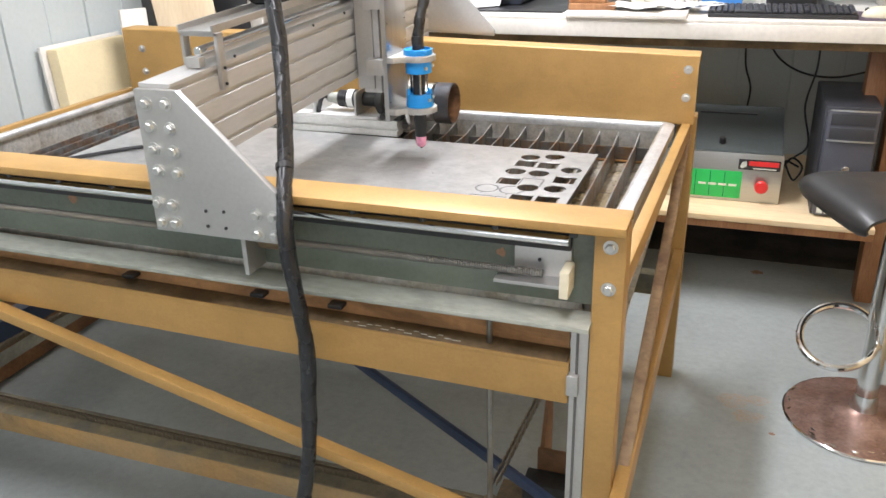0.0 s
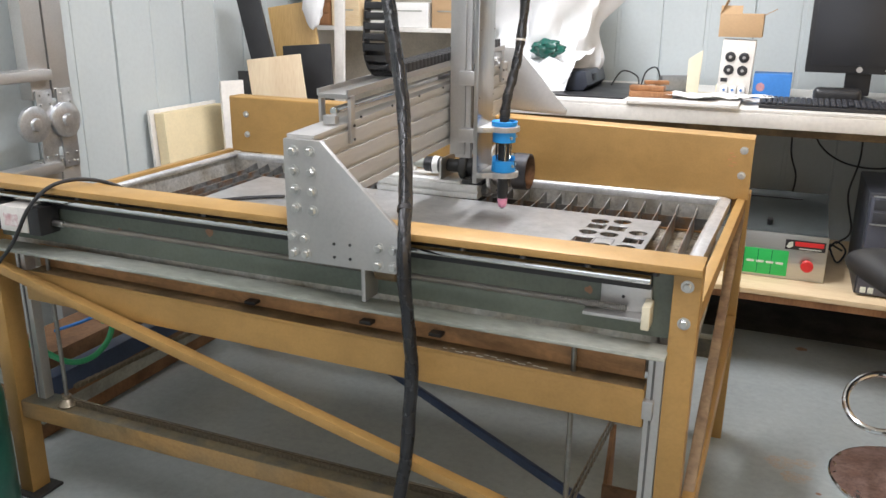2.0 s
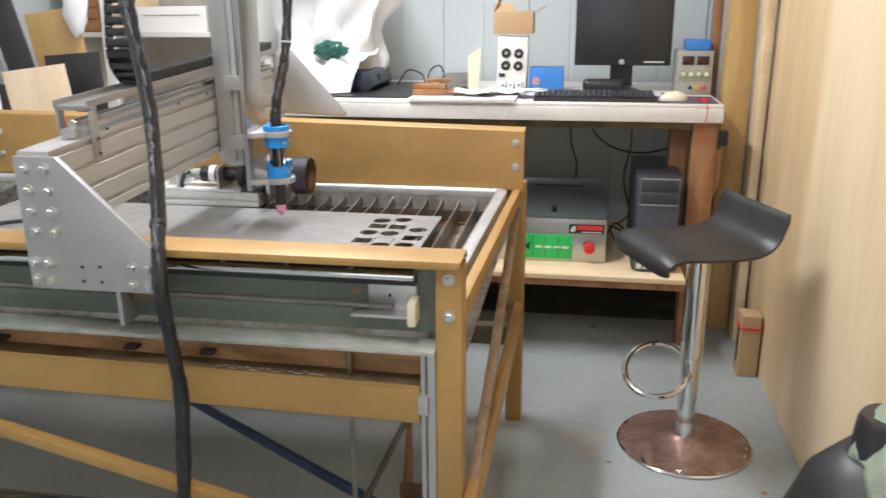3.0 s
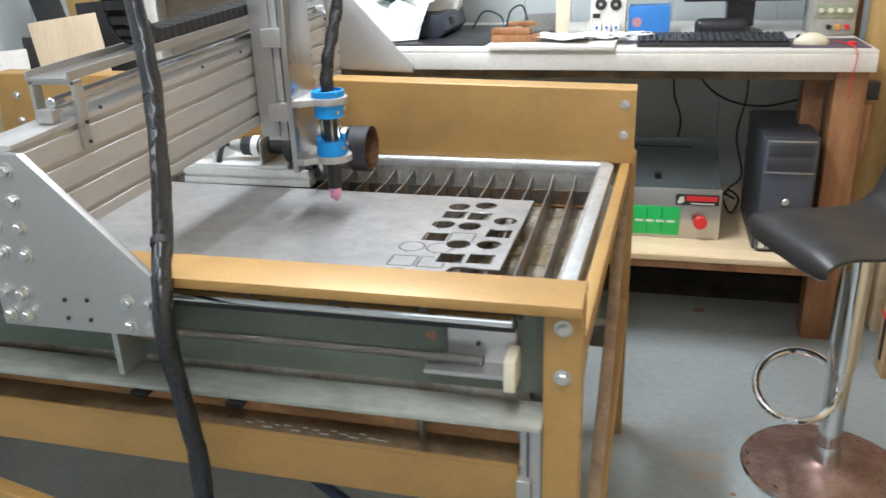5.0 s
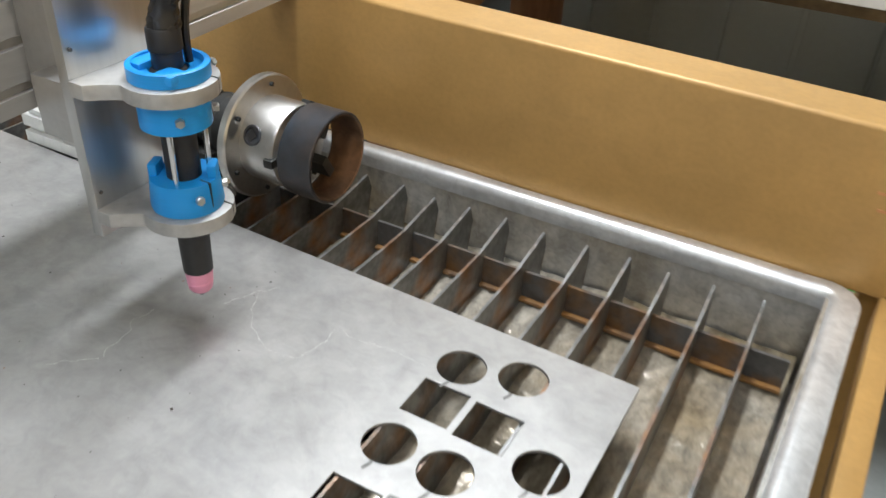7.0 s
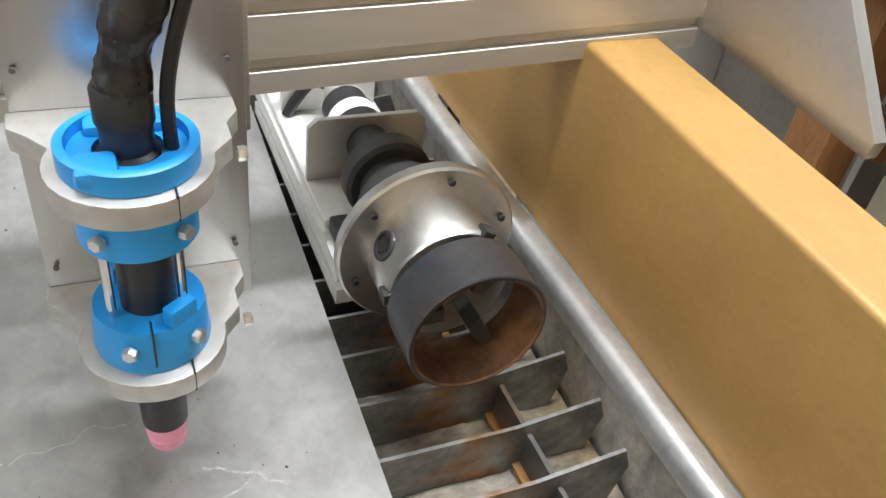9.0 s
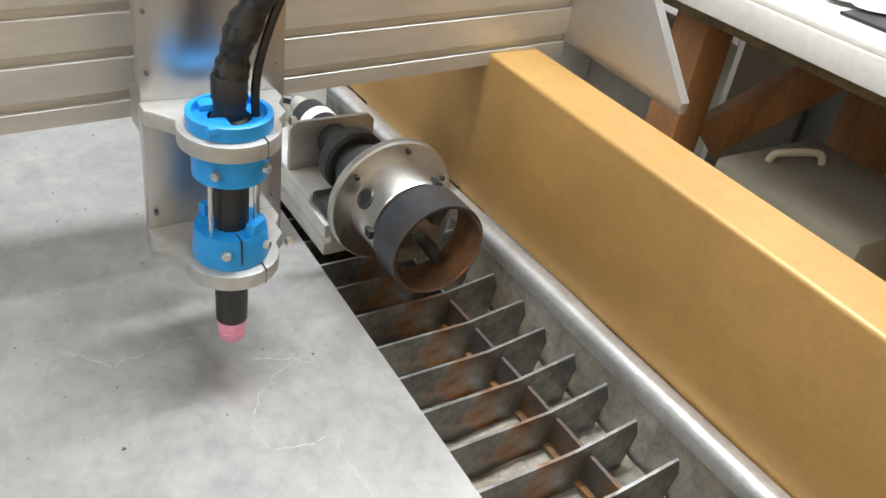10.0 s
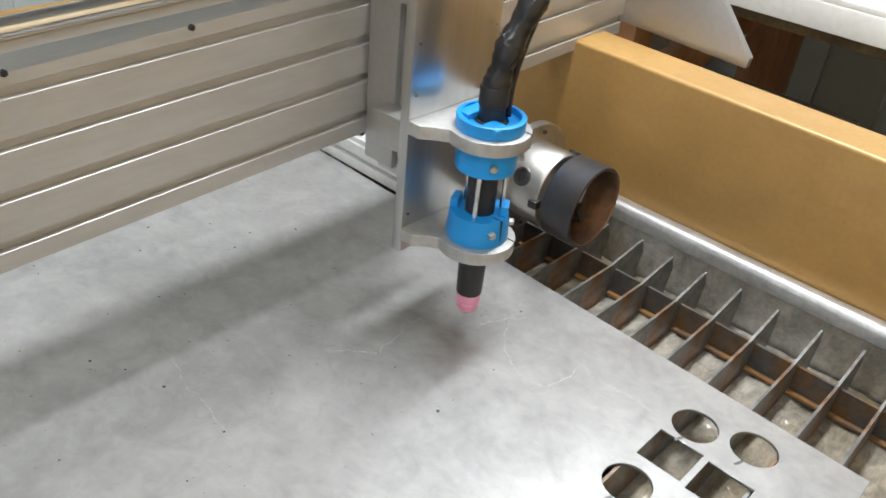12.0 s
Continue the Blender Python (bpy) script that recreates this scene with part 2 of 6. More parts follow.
OILY = mat("oily_dirt", (0.10, 0.095, 0.075), 0.35, 0.2, 0.2, 18, 90, 0.1, col2=(0.20, 0.16, 0.09))
RUSTPRIME = smudge(mat("orange_brown_primer", (0.60, 0.32, 0.14), 0.55, 0.0, 0.15, 9, 90, 0.1), ((22, 0.6, (0.3, 1, 1)),))
BAR = mat("pale_mark", (0.75, 0.80, 0.72), 0.5)
ORANGE = mat("amber_plastic", (0.75, 0.33, 0.02), 0.35)
LEDM = bpy.data.materials.new("lamp_diffuser")
LEDM.use_nodes = True
LEDM.node_tree.nodes["Principled BSDF"].inputs["Emission Color"].default_value = (0.97, 0.98, 1.0, 1)
LEDM.node_tree.nodes["Principled BSDF"].inputs["Emission Strength"].default_value = 6.0

# ---- mesh helpers ----
BASE = {}


def thing(name, at, label, category, group="", kind=""):
    ob = new(name)
    ob.empty_display_size = 0.05
    ob.location = at
    BASE[ob.name] = Vector(at)
    return tagged(ob, label, category, group, kind)


def finish(name, bm, material, smooth=True):
    bmesh.ops.recalc_face_normals(bm, faces=bm.faces)
    me = bpy.data.meshes.new(name)
    bm.to_mesh(me)
    bm.free()
    for p in me.polygons:
        p.use_smooth = False
    if smooth:
        me.shade_smooth()
        me.set_sharp_from_angle(angle=radians(35))
    me.materials.append(material)
    return me


def part(name, bm, material, parent=None, label="", smooth=True):
    """Links a mesh given in world coordinates, as one object under a thing or a part."""
    ob = new(name, finish(name, bm, material, smooth))
    if parent is not None:
        ob.parent = parent
        ob.matrix_parent_inverse = Matrix.Translation(-BASE.get(parent.name, Vector()))
    return tagged(ob, label)


def piece(name, me, at, parent, rot=(0, 0, 0)):
    """A repeat that shares its mesh, placed in world coordinates."""
    ob = new(name, me)
    ob.parent = parent
    ob.matrix_parent_inverse = Matrix.Translation(-BASE.get(parent.name, Vector()))
    ob.location = at
    ob.rotation_euler = [radians(a) for a in rot]
    return ob


def bx(bm, x0, x1, y0, y1, z0, z1, bev=0.0, m=None, seg=2):
    r = bmesh.ops.create_cube(bm, size=1.0)
    mt = Matrix.Translation(((x0 + x1) / 2, (y0 + y1) / 2, (z0 + z1) / 2)) @ Matrix.Diagonal((abs(x1 - x0), abs(y1 - y0), abs(z1 - z0), 1))
    bmesh.ops.transform(bm, matrix=mt, verts=r["verts"])
    vs = r["verts"]
    if bev:
        es = list({e for v in vs for e in v.link_edges})
        g = bmesh.ops.bevel(bm, geom=es, offset=bev, segments=seg, affect="EDGES", profile=0.6)
        vs = list({v for f in g["faces"] for v in f.verts} | {v for v in vs if v.is_valid})
    if m is not None:
        bmesh.ops.transform(bm, matrix=m, verts=vs)
    return bm


def box(x0, x1, y0, y1, z0, z1, bev=0.002, m=None):
    return bx(bmesh.new(), x0, x1, y0, y1, z0, z1, bev, m)


def axis_matrix(p0, p1):
    d = Vector(p1) - Vector(p0)
    return Matrix.Translation(Vector(p0)) @ d.to_track_quat("Z", "Y").to_matrix().to_4x4(), d.length


def lathe(bm, p0, p1, prof, seg=24):
    """Turns a profile of (distance along, radius) about the line from p0 towards p1."""
    m, _ = axis_matrix(p0, p1)
    rings = []
    for d, r in prof:
        if r < 1e-5:
            rings.append([bm.verts.new(m @ Vector((0, 0, d)))])
        else:
            rings.append([bm.verts.new(m @ Vector((r * math.cos(2 * math.pi * k / seg), r * math.sin(2 * math.pi * k / seg), d))) for k in range(seg)])
    for a, b in zip(rings, rings[1:]):
        if len(a) == 1 and len(b) == 1:
            continue
        for k in range(seg):
            k2 = (k + 1) % seg
            if len(a) == 1:
                bm.faces.new((a[0], b[k2], b[k]))
            elif len(b) == 1:
                bm.faces.new((a[k], a[k2], b[0]))
            else:
                bm.faces.new((a[k], a[k2], b[k2], b[k]))
    return bm


def rod(bm, p0, p1, r, seg=16, bev=0.0):
    n = (Vector(p1) - Vector(p0)).length
    prof = [(0, 0), (0, r - bev), (bev, r), (n - bev, r), (n, r - bev), (n, 0)] if bev else [(0, 0), (0, r), (n, r), (n, 0)]
    return lathe(bm, p0, p1, prof, seg)


def spline(pts, n=8):
    """A smooth line through points."""
    P = [Vector(p) for p in pts]
    P = [2 * P[0] - P[1]] + P + [2 * P[-1] - P[-2]]
    out = []
    for i in range(1, len(P) - 2):
        a, b, c, d = P[i - 1:i + 3]
        for k in range(n):
            t = k / n
            out.append(0.5 * (2 * b + (c - a) * t + (2 * a - 5 * b + 4 * c - d) * t * t + (3 * b - a - 3 * c + d) * t ** 3))
    return out + [P[-2]]


def tube(bm, pts, r, seg=10, wob=None):
    """A round tube along points; wob(i, k) scales the radius."""
    rings, up = [], Vector((0.3, 0.2, 0.9)).normalized()
    n = len(pts)
    for i, p in enumerate(pts):
        t = (pts[min(i + 1, n - 1)] - pts[max(i - 1, 0)]).normalized()
        u = t.cross(up)
        u = u.normalized() if u.length > 1e-4 else Vector((1, 0, 0))
        v = t.cross(u)
        up = u.cross(t)
        rings.append([bm.verts.new(p + (u * math.cos(2 * math.pi * k / seg) + v * math.sin(2 * math.pi * k / seg)) * r * (wob(i, k) if wob else 1)) for k in range(seg)])
    for a, b in zip(rings, rings[1:]):
        for k in range(seg):
            bm.faces.new((a[k], a[(k + 1) % seg], b[(k + 1) % seg], b[k]))
    bm.faces.new(rings[0][::-1])
    bm.faces.new(rings[-1])
    return bm


def prism(bm, poly, plane, d0, d1, bev=0.0):
    """A polygon given in a plane ('xz', 'yz' or 'xy'), made thick from d0 to d1 along the third axis."""
    def at(a, b, d):
        return {"xz": (a, d, b), "yz": (d, a, b), "xy": (a, b, d)}[plane]
    lo = [bm.verts.new(at(a, b, d0)) for a, b in poly]
    hi = [bm.verts.new(at(a, b, d1)) for a, b in poly]
    fs = [bm.faces.new(lo[::-1]), bm.faces.new(hi)]
    n = len(poly)
    for k in range(n):
        fs.append(bm.faces.new((lo[k], lo[(k + 1) % n], hi[(k + 1) % n], hi[k])))
    bmesh.ops.recalc_face_normals(bm, faces=fs)
    if bev:
        es = list({e for f in fs for e in f.edges})
        bmesh.ops.bevel(bm, geom=es, offset=bev, segments=2, affect="EDGES", profile=0.6)
    return bm


def channel(x0, x1, y0, y1, z0, z1, t):
    """A C-shaped steel section lying along x, open downwards."""
    poly = [(y0, z0), (y0 + t, z0), (y0 + t, z1 - t), (y1 - t, z1 - t), (y1 - t, z0), (y1, z0), (y1, z1), (y0, z1)]
    return prism(bmesh.new(), poly, "yz", x0, x1, 0.003)


def bolt_mesh(name, r, h, material, washer=True):
    """A hexagon bolt head with a washer, its axis along +z."""
    bm = bmesh.new()
    if washer:
        lathe(bm, (0, 0, 0), (0, 0, 1), [(0, r * 1.45), (0.0016, r * 1.45), (0.0016, 0)], 14)
    lathe(bm, (0, 0, 0.0014), (0, 0, 1), [(0, r), (h * 0.8, r), (h, r * 0.82), (h, 0)], 6)
    return finish(name, bm, material)


BOLT = bolt_mesh("hex_bolt", 0.0078, 0.007, ZINC)
SMALLBOLT = bolt_mesh("cap_screw", 0.0042, 0.005, ZINC, False)
DARKBOLT = bolt_mesh("dark_screw", 0.0030, 0.003, BLACK, False)
PINHEAD = bolt_mesh("small_screw", 0.0019, 0.0012, GROOVE, False)

# ---- the room ----
XL, XR, YF, YB, ZC = -2.25, 0.93, -1.6, 4.15, 2.6


def clad_wall(name, a0, a1, fixed, axis, sign, label):
    """Steel cladding with upright ribs, standing on the floor along x or y."""
    bm = bmesh.new()
    prof, a, k = [], a0, 0
    while a < a1:
        d, w = (0.010, 0.008) if k % 2 == 0 else (0.004, 0.016)
        for off, dep in ((0.0, 0.0), (0.196 - w, 0.0), (0.198 - w, d), (0.198, d), (0.2, 0.0)):
            if a + off <= a1:
                prof.append((a + off, dep))
        a += 0.2
        k += 1
    prof.append((a1, 0.0))
    back = [(a1, 0.07), (a0, 0.07)]
    ring = prof + back
    pts = [((u, fixed - sign * d) if axis == "x" else (fixed - sign * d, u)) for u, d in ring]
    lo = [bm.verts.new((x, y, 0)) for x, y in pts]
    hi = [bm.verts.new((x, y, ZC)) for x, y in pts]
    for i in range(len(pts)):
        j = (i + 1) % len(pts)
        bm.faces.new((lo[i], lo[j], hi[j], hi[i]))
    ob = part(name, bm, WALLM, None, label, smooth=False)
    return tagged(ob, label, "wall", kind="structure")


clad_wall("wall_north", XL, XR + 0.06, YB, "x", -1, "pale blue-grey ribbed steel cladding wall")
clad_wall("wall_west", YF, YB, XL, "y", 1, "pale blue-grey ribbed steel cladding wall")
tagged(part("floor", box(XL - 0.1, 2.2, YF - 0.1, YB + 0.1, -0.1, 0, 0), FLOORM), "grey painted concrete floor, scuffed", "floor", kind="structure")
FLOOR = bpy.data.objects["floor"]
for i, (x, y, r) in enumerate(((0.29, 3.45, 0.024), (0.225, 2.53, 0.045), (0.265, 2.46, 0.040), (0.75, 2.3, 0.010), (0.325, 2.396, 0.008), (0.29, 2.55, 0.031))):
    b = bmesh.new()
    vs = [b.verts.new((x + r * (1 + 0.5 * noise.noise(Vector((math.cos(a) * 1.7, math.sin(a) * 1.7, i)))) * math.cos(a), y + 0.8 * r * (1 + 0.5 * noise.noise(Vector((math.cos(a) * 1.7, math.sin(a) * 1.7, i + 9)))) * math.sin(a), 0.0006)) for a in [k * 2 * math.pi / 22 for k in range(22)]]
    b.faces.new(vs)
    part("rust_stain", b, FSTAIN if r > 0.03 else FSPOT, FLOOR, "faint rusty stain")
# the floor is dark brown-grey from y 3.57 to the north wall
part("dark_floor_strip", box(XL + 0.01, 0.71, 3.57, 4.14, 0.0005, 0.002, 0), DARKSTRIP, FLOOR, "dark brown-grey strip of floor along the wall")
tagged(part("ceiling", box(XL - 0.1, 2.2, YF - 0.1, YB + 0.1, ZC, ZC + 0.08, 0), CEILM), "pale ceiling boards", "ceiling", kind="structure")
# unseen closing wall; its opening is assumed, behind the added front fill
ws = bmesh.new()
for b in ((XL, -1.2, 0, ZC), (0.8, 2.1, 0, ZC), (-1.2, 0.8, 0, 0.5), (-1.2, 0.8, 2.2, ZC)):
    bx(ws, b[0], b[1], YF - 0.1, YF, b[2], b[3])
tagged(part("wall_south", ws, WALLM), "pale plain wall with a wide opening, added behind the view", "wall", kind="structure")
tagged(part("wall_east", box(XR, XR + 0.08, YF, YB, 0, ZC, 0), CEILM), "plain wall behind leaning plywood", "wall", kind="structure")

# unseen fittings for these lamps, the second and third added for fill
for lx, ly, wide in KEY_AND_FILL:
    lamp = thing("unseen_ceiling_light", (lx, ly, 2.55), "white panel light fitting added out of view under the ceiling", "ceiling light", "ceiling lights")
    part("housing", box(lx - wide / 2 - 0.025, lx + wide / 2 + 0.025, ly - 0.68, ly + 0.68, 2.555, 2.6, 0.004), WHITE, lamp)
    part("diffuser", box(lx - wide / 2, lx + wide / 2, ly - 0.65, ly + 0.65, 2.54, 2.556, 0.004), LEDM, lamp)


# ---- the cutting table ----
table = thing("cutting_table", (-0.85, 2.1, 0), "gold-painted welded steel frame of a plasma cutting table", "machine table")
part("front_beam", channel(-1.78, 0.010, 1.503, 1.586, 0.885, 0.900, 0.004), GOLD, table)
bm = bmesh.new()
prof = [(2.628, 0.784), (2.558, 0.784), (2.556, 0.786)]
prof += [(2.561 - 0.005 * math.cos(a), 0.957 + 0.005 * math.sin(a)) for a in (0.0, 0.4, 0.8, 1.2, 1.571)]
prof += [(2.624, 0.962), (2.628, 0.958), (2.628, 0.935), (2.623, 0.935), (2.623, 0.956), (2.562, 0.956), (2.562, 0.790), (2.628, 0.790)]
prism(bm, prof, "yz", -1.716, 0.041)
bmesh.ops.bisect_plane(bm, geom=bm.verts[:] + bm.edges[:] + bm.faces[:], plane_co=(-0.75, 0, 0), plane_no=(1, 0, 0))
for v in bm.verts:
    # the beam climbs a little towards its far end, its upper edge more than its foot
    up = 0.022 * (0.041 - v.co.x) if v.co.x > -0.76 else 0.0175 + 0.008 * (-0.75 - v.co.x)
    v.co.z += up if v.co.z > 0.9 else 0.35 * up
part("back_beam", bm, GOLD, table)
for x0 in (-0.038, -1.735):
    bm = bmesh.new()
    prism(bm, [(x0, 1.527), (x0 + 0.047, 1.527), (x0 + 0.047, 1.585), (x0 + 0.041, 1.585), (x0 + 0.041, 1.533), (x0, 1.533)], "xy", 0.0, 0.884, 0.002)
    part("front_leg", bm, GOLD, table)
    part("foot_plate", box(x0 - 0.02, x0 + 0.08, 1.51, 1.60, 0, 0.008), DARKIRON, table)
for x0 in (-0.004, -1.716):
    part("back_leg", box(x0, x0 + 0.05, 2.60, 2.655, 0, 0.797, 0.003), GOLD, table)
part("side_beam", prism(bmesh.new(), [(-0.019, 1.587), (0.003, 1.587), (0.034, 2.555), (0.012, 2.555)], "xy", 0.748, 0.789, 0.002), GOLD, table)
part("side_beam", box(-1.735, -1.711, 1.587, 2.558, 0.73, 0.80, 0.003), GOLD, table)
part("low_rail", box(-1.688, -0.04, 1.532, 1.60, 0.240, 0.288, 0.003), GOLDDIRTSHADE, table, "gold rail dulled by dirt, with shade put into its colour")
part("rail_top", box(-1.686, -0.042, 1.5335, 1.5995, 0.2882, 0.2895, 0), OILY, table, "oily dirt on the upper face")
part("low_side_rail", box(-1.73, -1.68, 1.585, 2.6, 0.25, 0.31, 0.003), BLUEFRAME, table)
part("low_side_rail", prism(bmesh.new(), [(0.0095, 1.505), (0.034, 1.505), (0.044, 2.599), (0.020, 2.599)], "xy", 0.350, 0.420, 0.003), GOLD, table)
part("low_back_rail", box(-1.66, -0.005, 2.605, 2.65, 0.265, 0.328, 0.003), OILY, table, "dark oily cross rail")


def bar_between(p0, p1, w, h):
    """A flat bar between two points, w wide sideways and h high."""
    m, n = axis_matrix(p0, p1)
    return bx(bmesh.new(), -w / 2, w / 2, -h / 2, h / 2, 0, n, 0.003, m)


part("front_brace", prism(bmesh.new(), [(-1.70, 0.702), (-1.70, 0.678), (-0.04, 0.270), (-0.04, 0.294)], "xz", 1.497, 1.524, 0.003), GOLD, table)
part("side_strut", bar_between((0.026, 2.57, 0.745), (0.020, 1.56, 0.390), 0.022, 0.030), STRUT, table, "scuffed brown strut with peeling paint")
part("floor_brace", bar_between((-1.0, 2.185, 0.28), (-0.06, 1.60, 0.28), 0.013, 0.024), BLUEFRAME, table, "dark blue diagonal brace")
part("green_web", box(-1.688, -0.039, 1.560, 1.572, 0.745, 0.884, 0.002), GREEN, table, "grey-green painted steel web with stains")
part("ledge", box(-1.72, -0.036, 1.497, 1.559, 0.726, 0.734, 0.002), LEDGEM, table, "worn pale grey ledge")
part("rail_strip", box(-1.66, -0.076, 1.545, 1.560, 0.838, 0.868, 0.002), BLACK, table)
part("guide_rail", rod(bmesh.new(), (-1.665, 1.532, 0.861), (-0.076, 1.532, 0.861), 0.0085, 16, 0.001), CHROME, table)
bm = bmesh.new()
n = 330
prof = [(0, 0)]
for i in range(n):
    d = i * 1.33 / n
    prof += [(d, 0.0052), (d + 0.0014, 0.0066), (d + 0.0028, 0.0066)]
prof += [(1.33, 0.0052), (1.33, 0)]
lathe(bm, (-1.445, 1.532, 0.806), (-0.1, 1.532, 0.803), prof, 10)
part("ball_screw", bm, SCREWM, table, "threaded steel ball screw", smooth=False)
part("bearing_plate", box(-0.165, -0.075, 1.548, 1.560, 0.79, 0.842, 0.002), ALU, table)
bm = box(-0.084, -0.069, 1.500, 1.547, 0.778, 0.822, 0.003)
part("bearing_block", bm, CREAM, table, "cream plastic end block")
part("bearing_stub", box(-0.19, -0.075, 1.515, 1.556, 0.786, 0.792, 0.001), ALU, table)
for z in (0.860, 0.792):
    piece("leg_bolt", BOLT, (-0.014, 1.527, z), table, (90, 0, 0))
for x in (-0.014, -1.679):
    for z in (0.926, 0.855):
        piece("beam_bolt", BOLT, (x + 0.03, 2.556, z), table, (90, 0, 0))
piece("plate_screw", DARKBOLT, (-0.124, 1.548, 0.819), table, (90, 0, 0))
for k in range(14):
    x = -1.6 + k * 0.118
    part("rail_screw", rod(bmesh.new(), (x, 1.508, 0.885), (x, 1.508, 0.879), 0.006, 10), BLACK, table)
REDPAPER = mat("stained_label", (0.62, 0.36, 0.36), 0.6, 0, 0.15, 60, 120, 0.02, col2=(0.75, 0.72, 0.70))
motor = part("drive_motor", box(-1.602, -1.513, 1.488, 1.548, 0.785, 0.848, 0.006), WHITE, table, "small stepper motor with a white housing")
part("motor_body", box(-1.66, -1.6025, 1.488, 1.548, 0.785, 0.848, 0.006), BLACK, motor)
part("motor_flange", box(-1.5125, -1.475, 1.490, 1.550, 0.782, 0.850, 0.004), BLACK, motor)
part("motor_label", box(-1.585, -1.54, 1.4868, 1.4879, 0.80, 0.83, 0), REDPAPER, motor, "stained pink and white label")
part("coupling", rod(bmesh.new(), (-1.475, 1.532, 0.806), (-1.445, 1.532, 0.806), 0.008, 14, 0.001), STEEL, motor)

# the lifting frame that carries the tray
lift = thing("lifting_frame", (-0.85, 1.7, 0.58), "gold channel lifting frame hung below the table on threaded rods", "machine frame")
low = bmesh.new()
prism(low, [(-1.60, 0.592), (-1.60, 0.664), (-0.069, 0.643), (-0.069, 0.573)], "xz", 1.531, 1.60, 0.004)
part("front_channel", low, GOLD, lift)
part("channel_top", prism(bmesh.new(), [(-1.59, 0.6645), (-1.59, 0.668), (-0.075, 0.6475), (-0.075, 0.6435)], "xz", 1.535, 1.583), GRIME, lift, "grimy brown upper face")
# thin edge added so that the channel's top edge shows a pale highlight
part("channel_edge_highlight", prism(bmesh.new(), [(-1.598, 0.6635), (-1.598, 0.671), (-0.071, 0.650), (-0.071, 0.6425)], "xz", 1.5308, 1.5348, 0.001), GOLD, lift, "raised gold edge added to draw the highlight")
part("inner_flange", prism(bmesh.new(), [(-1.60, 0.666), (-1.60, 0.722), (-0.08, 0.702), (-0.08, 0.646)], "xz", 1.584, 1.592), RUSTPRIME, lift, "red-brown primed steel flange")
for x0 in (-0.068, -1.620):
    g = part("lift_guide", box(x0, x0 + 0.028, 1.532, 1.56, 0.313, 0.722, 0.002), ALU, lift, "aluminium guide rail")
    part("guide_slot", box(x0 + 0.009, x0 + 0.013, 1.529, 1.535, 0.314, 0.72, 0), GROOVE, g)
part("slide_block", box(-0.071, -0.052, 1.518, 1.545, 0.598, 0.634, 0.002), ALU, lift)
for x in (-0.21, -1.55):
    part("lift_rod", rod(bmesh.new(), (x, 1.562, 0.292), (x, 1.562, 0.7255), 0.0055, 10), SCREWM, lift, "oily threaded lift rod")
    part("sprocket", lathe(bmesh.new(), (x, 1.562, 0.2905), (x, 1.562, 1), [(0, 0), (0, 0.022), (0.004, 0.026), (0.008, 0.022), (0.02, 0.012), (0.03, 0.012), (0.03, 0)], 18), CHAINM, lift)
for x in (-0.66, -0.5, -0.95):
    part("dark_lug", box(x - 0.012, x + 0.016, 1.560, 1.583, 0.6685, 0.676, 0.002), BLACK, lift)

# roller chains
LINK = bmesh.new()
for dy in (-0.0042, 0.0042):
    for dx in (-0.0032, 0.0032):
        lathe(LINK, (dx, dy - 0.0007, 0), (dx, dy + 1, 0), [(0, 0), (0, 0.0066), (0.0018, 0.0066), (0.0018, 0)], 8)
LINK = finish("chain_link", LINK, CHAINM, False)


def chain(p0, p1, step, label):
    p0, p1 = Vector(p0), Vector(p1)
    d = p1 - p0
    ob = thing("roller_chain", p0, label, "chain")
    n = int(d.length / step)
    yaw = math.degrees(math.atan2(d.y, d.x))
    for i in range(n):
        ln = piece("chain_link", LINK, p0 + d * (i / n), ob, (0, -math.degrees(math.asin(d.z / d.length)), yaw))
        ln.scale = (1, 1.2 if i % 2 else 0.8, 1)
    return ob


chain((-1.55, 1.570, 0.297), (-0.21, 1.570, 0.297), 0.0127, "oily steel roller chain running along the low rail")
chain((-0.21, 1.60, 0.330), (-0.19, 2.10, 0.330), 0.0127, "oily steel roller chain running under the table")
chain((-1.55, 1.60, 0.330), (-1.50, 2.10, 0.330), 0.0127, "oily steel roller chain running under the table")

# ---- the water tray ----
tray = thing("water_tray", (-0.85, 2.1, 0.66), "shallow aluminium water tray with a rolled rim and wet sludge", "tray")
X0, X1, Y0, Y1 = -1.700, -0.004, 1.60, 2.555
bm = bmesh.new()
prism(bm, [(X0, Y0), (X1, Y0), (X1, Y1), (X0, Y1)], "xy", 0.655, 0.660)
part("pan_floor", bm, PAN, tray)
for nm, b in (("pan_wall", (X0, X1 - 0.03, 2.534, 2.538)), ("pan_wall", (X0, X1, Y0, Y0 + 0.006)), ("pan_wall", (X0, X0 + 0.006, Y0 + 0.006, Y1 - 0.006)), ("pan_wall", ))[:3]:
    part(nm, box(b[0], b[1], b[2], b[3], 0.660, 0.786, 0.001), PAN, tray)
part("pan_wall", prism(bmesh.new(), [(-0.064, Y0), (-0.060, Y0), (-0.032, 2.533), (-0.036, 2.533)], "xy", 0.660, 0.786), PAN, tray)


